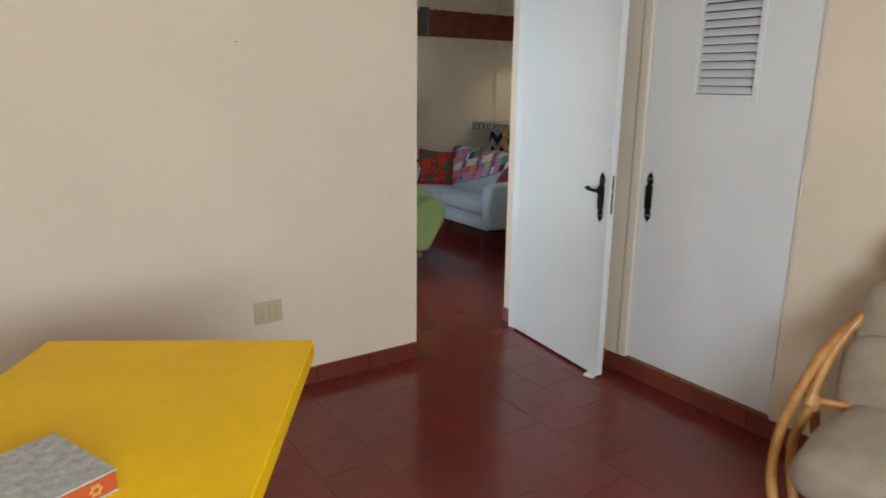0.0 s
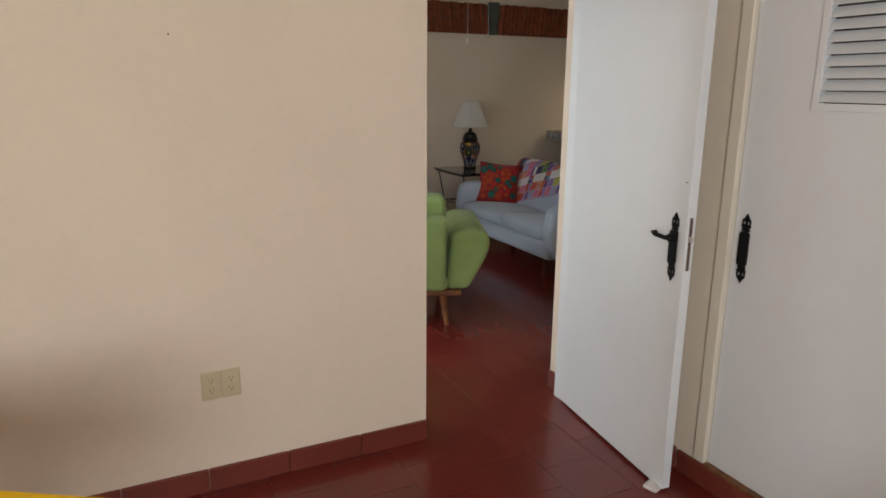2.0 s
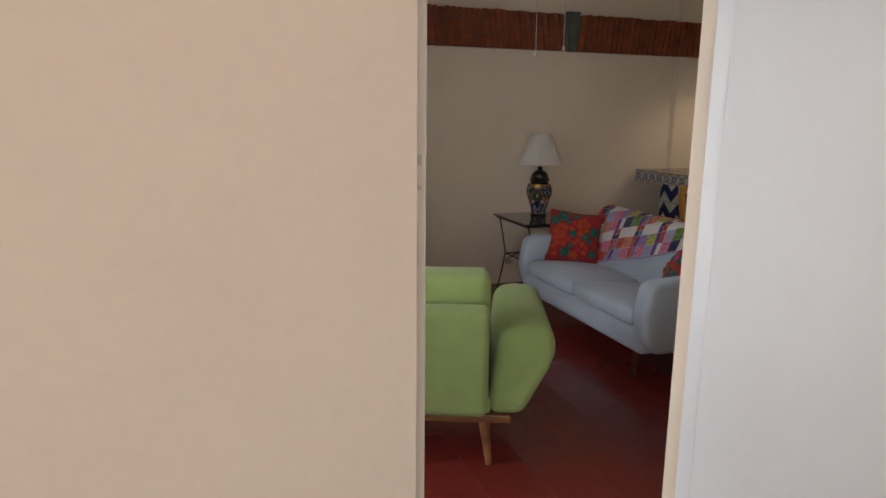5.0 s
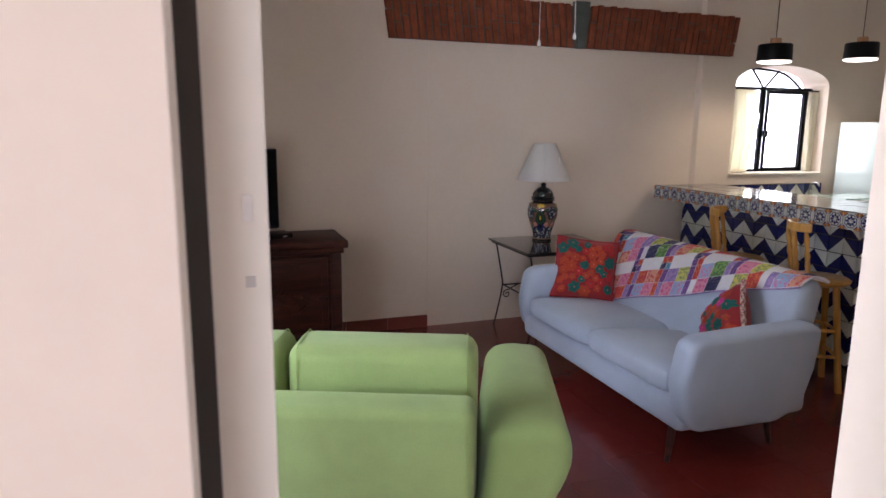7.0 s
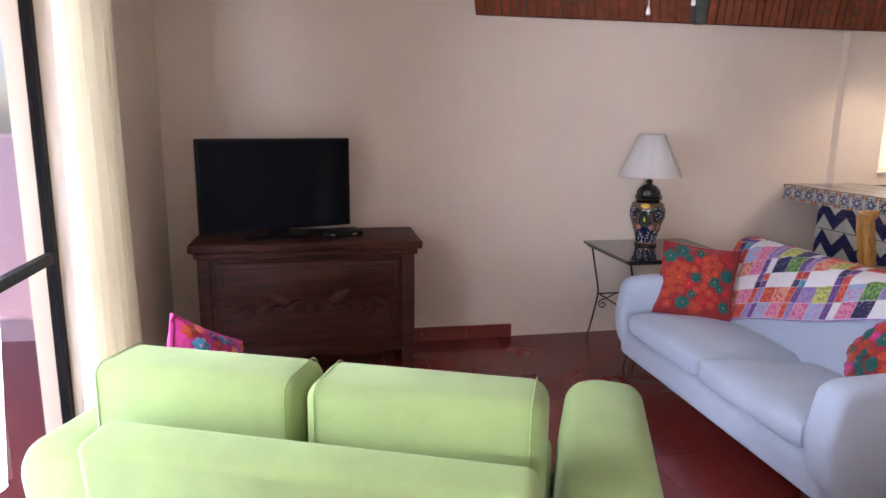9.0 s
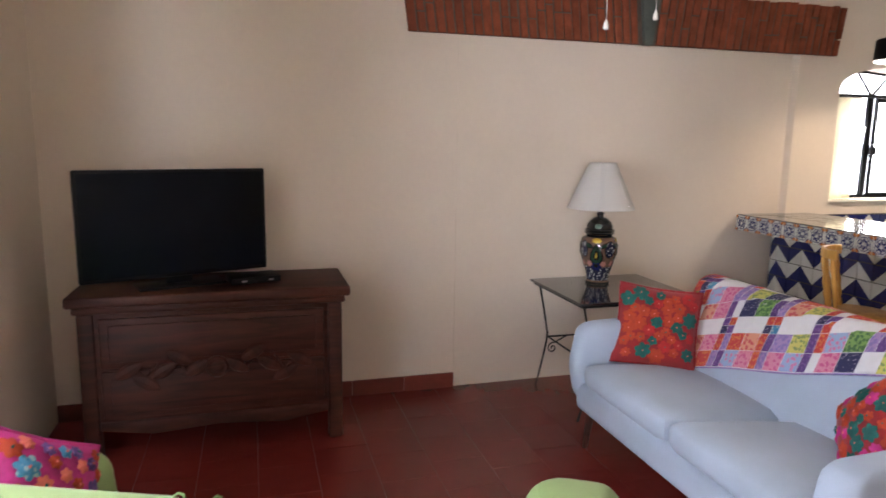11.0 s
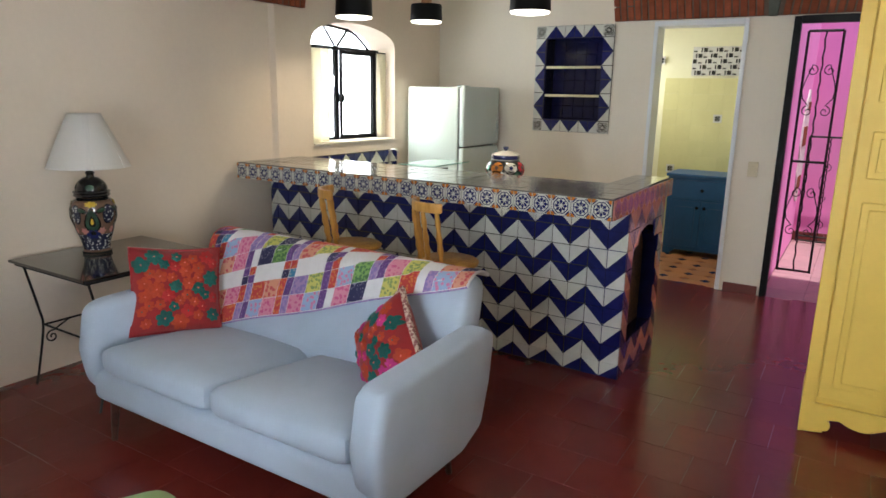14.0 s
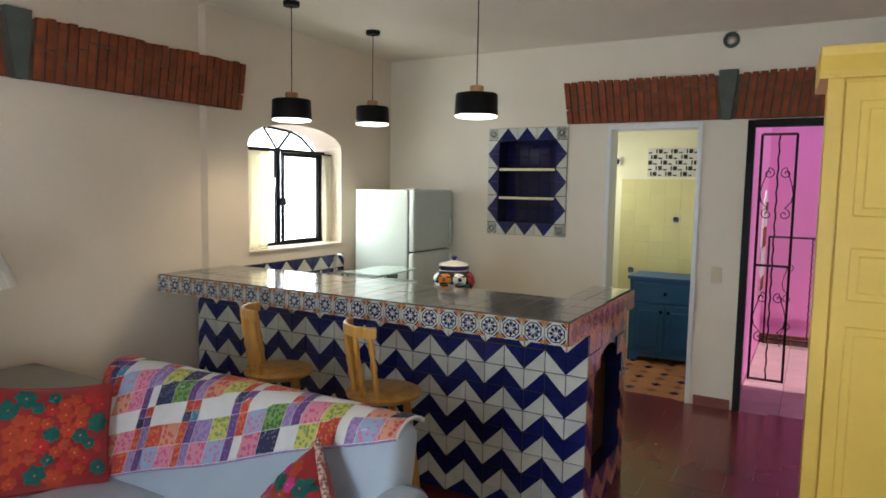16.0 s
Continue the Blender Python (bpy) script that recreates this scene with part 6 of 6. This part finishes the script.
# ---- tiled wall niche ----
nic = thing("tiled_niche", "wall niche framed in blue and cream tiles with two shelves", "niche", kind="structure")
# lining, sides, back tiles and shelves carry the colour darkened for shade
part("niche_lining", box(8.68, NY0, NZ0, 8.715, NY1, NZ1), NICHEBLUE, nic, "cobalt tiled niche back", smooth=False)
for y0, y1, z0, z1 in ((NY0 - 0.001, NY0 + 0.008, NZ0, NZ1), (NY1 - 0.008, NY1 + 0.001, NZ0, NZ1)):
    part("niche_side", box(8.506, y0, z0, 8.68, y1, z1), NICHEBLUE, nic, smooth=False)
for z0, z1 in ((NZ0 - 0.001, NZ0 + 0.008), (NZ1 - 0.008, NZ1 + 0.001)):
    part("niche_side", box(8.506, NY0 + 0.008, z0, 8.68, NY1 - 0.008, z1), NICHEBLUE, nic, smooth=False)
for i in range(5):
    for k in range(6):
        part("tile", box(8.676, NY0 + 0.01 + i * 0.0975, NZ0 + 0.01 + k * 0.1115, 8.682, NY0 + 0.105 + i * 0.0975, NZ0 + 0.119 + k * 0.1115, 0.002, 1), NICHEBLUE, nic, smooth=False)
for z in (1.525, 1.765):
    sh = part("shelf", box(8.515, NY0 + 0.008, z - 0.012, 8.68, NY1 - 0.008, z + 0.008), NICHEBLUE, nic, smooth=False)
    part("shelf_edge", box(8.508, NY0 + 0.008, z - 0.011, 8.515, NY1 - 0.008, z + 0.009), BATHPALE, sh, "pale yellow shelf edge", smooth=False)
fy0, fy1, fz0, fz1, ft = 5.995, 6.700, 1.212, 2.11, 0.1
part("frame_bed", box(8.5025, fy0, fz0, 8.5095, NY0, fz1), TILEGROUT, nic, smooth=False)
part("frame_bed", box(8.5025, NY1, fz0, 8.5095, fy1, fz1), TILEGROUT, nic, smooth=False)
part("frame_bed", box(8.5025, NY0, fz0, 8.5095, NY1, NZ0), TILEGROUT, nic, smooth=False)
part("frame_bed", box(8.5025, NY0, NZ1, 8.5095, NY1, fz1), TILEGROUT, nic, smooth=False)


def place_tile(me, y, z, sy, sz):
    piece("tile", me, nic, Matrix.Translation((8.5035, y, z)) @ Matrix.Diagonal((1, sy / TS, sz / TS, 1)))


SPIRAL = flower_tile(TWHITE, CERBLACK, TWHITE, CERBLACK, "spiral_tile")
for y in (fy0, fy1 - ft):
    for z in (fz0, fz1 - ft):
        place_tile(SPIRAL, y, z, ft, ft)
hs = (NZ1 - NZ0) / 6
for k in range(6):
    z = NZ0 + k * hs
    # blue points outwards, cream in the outer corners
    place_tile(ZIG["sw"] if k % 2 == 0 else ZIG["nw"], fy0, z, NY0 - fy0, hs)
    place_tile(ZIG["se"] if k % 2 == 0 else ZIG["ne"], NY1, z, fy1 - NY1, hs)
ws = (NY1 - NY0) / 6
for k in range(6):
    y = NY0 + k * ws
    place_tile(ZIG["sw"] if k % 2 == 0 else ZIG["se"], y, fz0, ws, NZ0 - fz0)
    place_tile(ZIG["nw"] if k % 2 == 0 else ZIG["ne"], y, NZ1, ws, fz1 - NZ1)

# small wall fittings
sw = thing("light_switch", "ivory light switch plate on the white pier", "switch", pose(8.509, 4.827, 0.995))
part("plate", box(-0.007, -0.036, -0.058, 0, 0.036, 0.058, 0.003), OUTLET, sw, smooth=False)
part("rocker", box(-0.011, -0.014, -0.028, -0.006, 0.014, 0.028, 0.002), OUTLET, sw, smooth=False)
vent = thing("wall_vent", "round chrome wall spotlight near the ceiling", "wall lamp", pose(8.51, 4.812, 2.682))
part("ring", lathe([(0.055, 0.0), (0.056, 0.02), (0.046, 0.03), (0.040, 0.02), (0.038, 0.004)], 28), KEYSTONE, vent).matrix_basis = pose(0, 0, 0, 0, -90, 0)
part("lens", lathe([(0.0, 0.03), (0.02, 0.026), (0.034, 0.014), (0.036, 0.0)], 24), STEEL, vent).matrix_basis = pose(0, 0, 0, 0, -90, 0)

# ---- bathroom beyond the first doorway ----
bf = thing("door_frame_3", "white painted door frame of the bathroom", "door frame", kind="structure")
part("jamb", box(8.498, BD1 - 0.03, 0, 8.70, BD1 + 0.002, 2.115, 0.003), WHITE, bf, smooth=False)
part("jamb", box(8.498, BD0 - 0.002, 0, 8.70, BD0 + 0.03, 2.115, 0.003), WHITE, bf, smooth=False)
part("head", box(8.498, BD0 + 0.03, 2.075, 8.70, BD1 - 0.03, 2.117, 0.003), WHITE, bf, smooth=False)
structure("floor_bathroom", box(8.51, 4.86, -0.12, 10.3, 6.7, -0.006), GROUT, "bathroom floor bed")
structure("ceiling_bathroom", box(8.72, 4.86, 2.30, 10.3, 6.7, 2.36), WHITEWALL, "white bathroom ceiling")
structure("wall_bathroom_east", box(10.12, 4.86, 0, 10.3, 6.7, 2.30), BATHPALE, "pale yellow bathroom wall")
structure("wall_bathroom_north", box(8.72, 6.55, 0, 10.12, 6.7, 2.30), BATHPALE, "pale yellow bathroom side wall")
structure("wall_bathroom_south", box(8.72, 4.86, 0, 10.12, 4.93, 2.80), BATHPALE, "pale yellow bathroom partition wall")
tw = thing("tiled_bath_wall", "yellow glazed wall tiles in the bathroom", "wall tiles", kind="structure")
part("tile_bed", box(10.107, 4.935, 0, 10.119, 5.955, 1.722), BATHPALE, tw, smooth=False)
for i in range(7):
    for k in range(11):
        part("tile", box(10.10, 4.937 + i * 0.1453, k * 0.1565, 10.108, 4.937 + i * 0.1453 + 0.1446, k * 0.1565 + 0.1558), BATHTILE, tw, smooth=False)
for y, z in ((5.406, 1.327), (5.823, 0.80), (6.012, 1.897)):
    part("flower_tile", box(10.092, y - 0.04, z - 0.04, 10.101, y + 0.04, z + 0.04), CERWHITE, tw, smooth=False)
    for a in range(4):
        part("flower_mark", prism([(y + 0.03 * math.cos(radians(90 * a + q)), z + 0.03 * math.sin(radians(90 * a + q))) for q in (10, 45, 80)] + [(y, z)], 10.0895, 10.0925, "x"), CERBLACK, tw, smooth=False)
dec = part("patterned_block", box(10.094, 5.222, 1.745, 10.108, 5.703, 2.025), CERWHITE, tw, "black and white patterned tiles", smooth=False)
for i in range(10):
    for k in range(5):
        y, z = 5.226 + i * 0.0477, 1.748 + k * 0.055
        q = (i + k) % 3
        part("pattern_bar", box(10.091, y + 0.006, z + 0.006, 10.0955, y + (0.042 if q else 0.018), z + (0.018 if q == 1 else 0.046)), CERBLACK, dec, smooth=False)


def blue_cabinet():
    s = thing("blue_cabinet", "blue painted wooden cabinet with a drawer and doors", "cabinet", pose(9.60, 5.71, 0, 0, 0, -90))
    W, D, H = 0.66, 0.46, 0.805
    part("top", box(-0.02, -0.02, H - 0.03, W + 0.02, D, H, 0.006), BLUEPAINT, s, smooth=False)
    part("body", box(0, 0.01, 0.06, W, D, H - 0.03), BLUEPAINT, s, smooth=False)
    part("plinth", prism([(0, 0), (0.06, 0), (0.12, 0.05), (W - 0.12, 0.05), (W - 0.06, 0), (W, 0), (W, 0.07), (0, 0.07)], 0.0, 0.02, "y"), BLUEPAINT, s, smooth=False)
    d = part("drawer", box(0.04, -0.006, H - 0.24, W - 0.04, 0.012, H - 0.06, 0.006), BLUEPAINT, s, smooth=False)
    part("knob", lathe([(0.008, 0), (0.008, 0.012), (0.016, 0.02), (0.0, 0.028)], 12), BLACK, d).matrix_basis = pose(W / 2, -0.006, H - 0.15, 90, 0, 0)
    for x0, x1 in ((0.04, W / 2 - 0.004), (W / 2 + 0.004, W - 0.04)):
        d = part("door", box(x0, -0.006, 0.09, x1, 0.012, H - 0.26, 0.006), BLUEPAINT, s, smooth=False)
        part("panel", box(x0 + 0.05, -0.012, 0.15, x1 - 0.05, -0.004, H - 0.32, 0.008), BLUEPAINT, d, smooth=False)
        part("knob", lathe([(0.008, 0), (0.008, 0.012), (0.016, 0.02), (0.0, 0.028)], 12), BLACK, d).matrix_basis = pose((x1 - 0.03) if x0 < 0.1 else (x0 + 0.03), -0.006, H - 0.32, 90, 0, 0)


blue_cabinet()
bfl = thing("bathroom_tiles", "orange terracotta floor tiles with small blue insets", "floor tiles", kind="structure")
for i in range(9):
    for k in range(9):
        x, y = 8.53 + i * 0.176, 4.94 + k * 0.176
        c = 0.045
        s_ = 0.172
        part("tile", prism([(x + c, y), (x + s_ - c, y), (x + s_, y + c), (x + s_, y + s_ - c), (x + s_ - c, y + s_), (x + c, y + s_), (x, y + s_ - c), (x, y + c)], -0.007, 0.0, "z"), TERRAFLOOR, bfl, smooth=False)
        if (i + k) % 2 == 0:
            a = 0.04
            part("inset", prism([(x - a, y), (x, y - a), (x + a, y), (x, y + a)], -0.006, 0.0005, "z"), CERNAVY, bfl, smooth=False)

# ---- pink patio beyond the second doorway ----
gf = thing("door_frame_4", "black steel frame of the patio doorway", "door frame", kind="structure")
part("jamb", box(8.495, GD1 - 0.045, 0, 8.56, GD1 + 0.004, 2.115, 0.003), BLACK, gf, smooth=False)
part("jamb", box(8.495, GD0 - 0.004, 0, 8.56, GD0 + 0.045, 2.115, 0.003), BLACK, gf, smooth=False)
part("head", box(8.495, GD0 + 0.045, 2.065, 8.56, GD1 - 0.045, 2.118, 0.003), BLACK, gf, smooth=False)
structure("wall_patio_north", box(8.72, 4.67, 0, 11.3, 4.86, 2.8), PINK, "bright pink plastered patio wall")
structure("wall_patio_east", box(11.15, 2.2, 0, 11.3, 4.67, 2.8), PINK, "bright pink plastered patio end wall")
structure("wall_patio_south", box(8.72, 2.1, 0, 11.15, 2.2, 2.8), PINK, "bright pink plastered patio side wall")
structure("floor_patio", box(8.51, 2.2, -0.12, 11.15, 4.67, -0.006), GROUT, "patio floor bed")
pf = thing("patio_tiles", "pale rose patio floor tiles", "floor tiles", kind="structure")
for i in range(9):
    for k in range(8):
        x, y = 8.52 + i * 0.3, 2.25 + k * 0.302
        part("tile", box(x, y, -0.007, x + 0.296, y + 0.298, 0.0, 0.002, 1), PINKFLOOR, pf, smooth=False)
skirting("baseboard_patio", 11.15, 2.2, 11.15, 4.67, (-1, 0), 0.1)
patch_ = thing("bare_masonry", "patch of bare limewashed brick in the pink wall", "masonry patch", kind="structure")
rnd = random.Random(3)
pts = []
for i in range(22):
    a = 2 * math.pi * i / 22
    pts.append((10.80 + (0.33 + 0.06 * rnd.uniform(-1, 1)) * math.cos(a), 1.08 + (0.56 + 0.06 * rnd.uniform(-1, 1)) * math.sin(a)))
part("limewash", prism(pts, 4.656, 4.672, "y"), PATINA, patch_, smooth=False)
for x, z, w_, h_ in ((10.55, 1.06, 0.40, 0.20), (10.75, 1.42, 0.26, 0.09), (10.58, 0.62, 0.34, 0.13)):
    part("brick", box(x, 4.648, z, x + w_, 4.659, z + h_, 0.004, 1), BRICK, patch_, smooth=False)


def iron_gate(name, label, m, W, z0, z1, bars, mid, handle=False):
    s = thing(name, label, "gate", m)
    for a, b in (((0, 0, z0), (0, 0, z1)), ((W, 0, z0), (W, 0, z1)), ((0, 0, z1), (W, 0, z1)), ((0, 0, z0 + 0.01), (W, 0, z0 + 0.01)), ((0, 0, mid), (W, 0, mid))):
        part("gate_frame", tube([a, b], 0.011, 6), IRON, s)
    for i in range(bars):
        x = W * (i + 1) / (bars + 1)
        part("twisted_bar", tube([(x + 0.004 * math.sin(k * 1.6), 0.004 * math.cos(k * 1.6), z0 + (z1 - z0) * k / 60) for k in range(61)], 0.0065, 6), IRON, s)
    for zc in (z0 + (mid - z0) * 0.55, mid + (z1 - mid) * 0.55):
        for sx in (-1, 1):
            x = W / 2 + sx * W * 0.25
            for up in (-1, 1):
                part("scroll", tube([(p[0], 0.0, p[2]) for p in scroll(x, zc + up * 0.16, 0.045, 1.3, 1.57, 0, sx * up)] + [(x + sx * 0.045, 0, zc + up * 0.06), (x + sx * 0.055, 0, zc)], 0.004, 6), IRON, s)
    return s


iron_gate("iron_gate", "black wrought-iron gate leaf with scrolls, standing open", pose(9.10, 4.615, 0, 0, 0, -88), 0.245, 0.10, 2.06, 1, 1.03)
iron_gate("iron_fence", "low black wrought-iron screen before the pink end wall", pose(11.0, 4.62, 0, 0, 0, -90), 0.8, 0.02, 1.15, 3, 0.08)

# ---- clay floor tiles, laid last ----
def tile_mesh(size_x, size_y):
    bm = bmesh.new()
    g = 0.0004
    bm = box(g, g, -0.0052, size_x - g, size_y - g, 0.0, 0.0)
    for e in bm.verts:
        if e.co.z > -0.001:
            e.co.x += 0.0007 if e.co.x < size_x / 2 else -0.0007
            e.co.y += 0.0007 if e.co.y < size_y / 2 else -0.0007
    me = bpy.data.meshes.new("clay_tile")
    bm.to_mesh(me)
    bm.free()
    me.materials.append(FLOORRED)
    return me


FT = 0.262
CLAY = tile_mesh(FT, FT)
rnd = random.Random(12)


def lay(parent, x0, x1, y0, y1, skip):
    rest = bmesh.new()
    count = 0
    cols = int((x1 - x0) / FT) + 1
    for i in range(cols):
        off = (FT / 2) * (i % 2)
        y = y0 - off
        while y < y1:
            x = x0 + i * FT
            m = Matrix.Translation((x, y, rnd.uniform(-0.0003, 0.0001))) @ pose(0, 0, 0, rnd.uniform(-0.03, 0.03), rnd.uniform(-0.03, 0.03), rnd.uniform(-0.2, 0.2))
            if y + FT > y0 + 0.02 and not skip(x, y):
                if count < 300:
                    piece("tile", CLAY, parent, m)
                    count += 1
                else:
                    k = len(rest.verts)
                    rest.from_mesh(CLAY)
                    rest.verts.ensure_lookup_table()
                    for v in rest.verts[k:]:
                        v.co = m @ v.co
            y += FT
    if len(rest.verts):
        o = part("tile_field", rest, FLOORRED, parent, smooth=False)
        o["kind"] = "stuff"
    else:
        rest.free()


bed_floor = thing("floor_bedroom_tiles", "glossy dark red clay floor tiles in the bedroom", "floor tiles", kind="structure")
lay(bed_floor, -0.9, BX1 - 0.02, -0.9, 3.45, lambda x, y: y > 3.40 and not (DX0 - 0.3 < x < DX1))
liv_floor = thing("floor_living_tiles", "glossy dark red clay floor tiles in the living room", "floor tiles", kind="structure")
lay(liv_floor, 1.75, 8.5, 3.52, 7.74, lambda x, y: (y < 3.66 and not (DX0 - 0.2 < x < DX1 + 0.02)) or (x > 6.3 and y > 5.3 and x < 6.45))
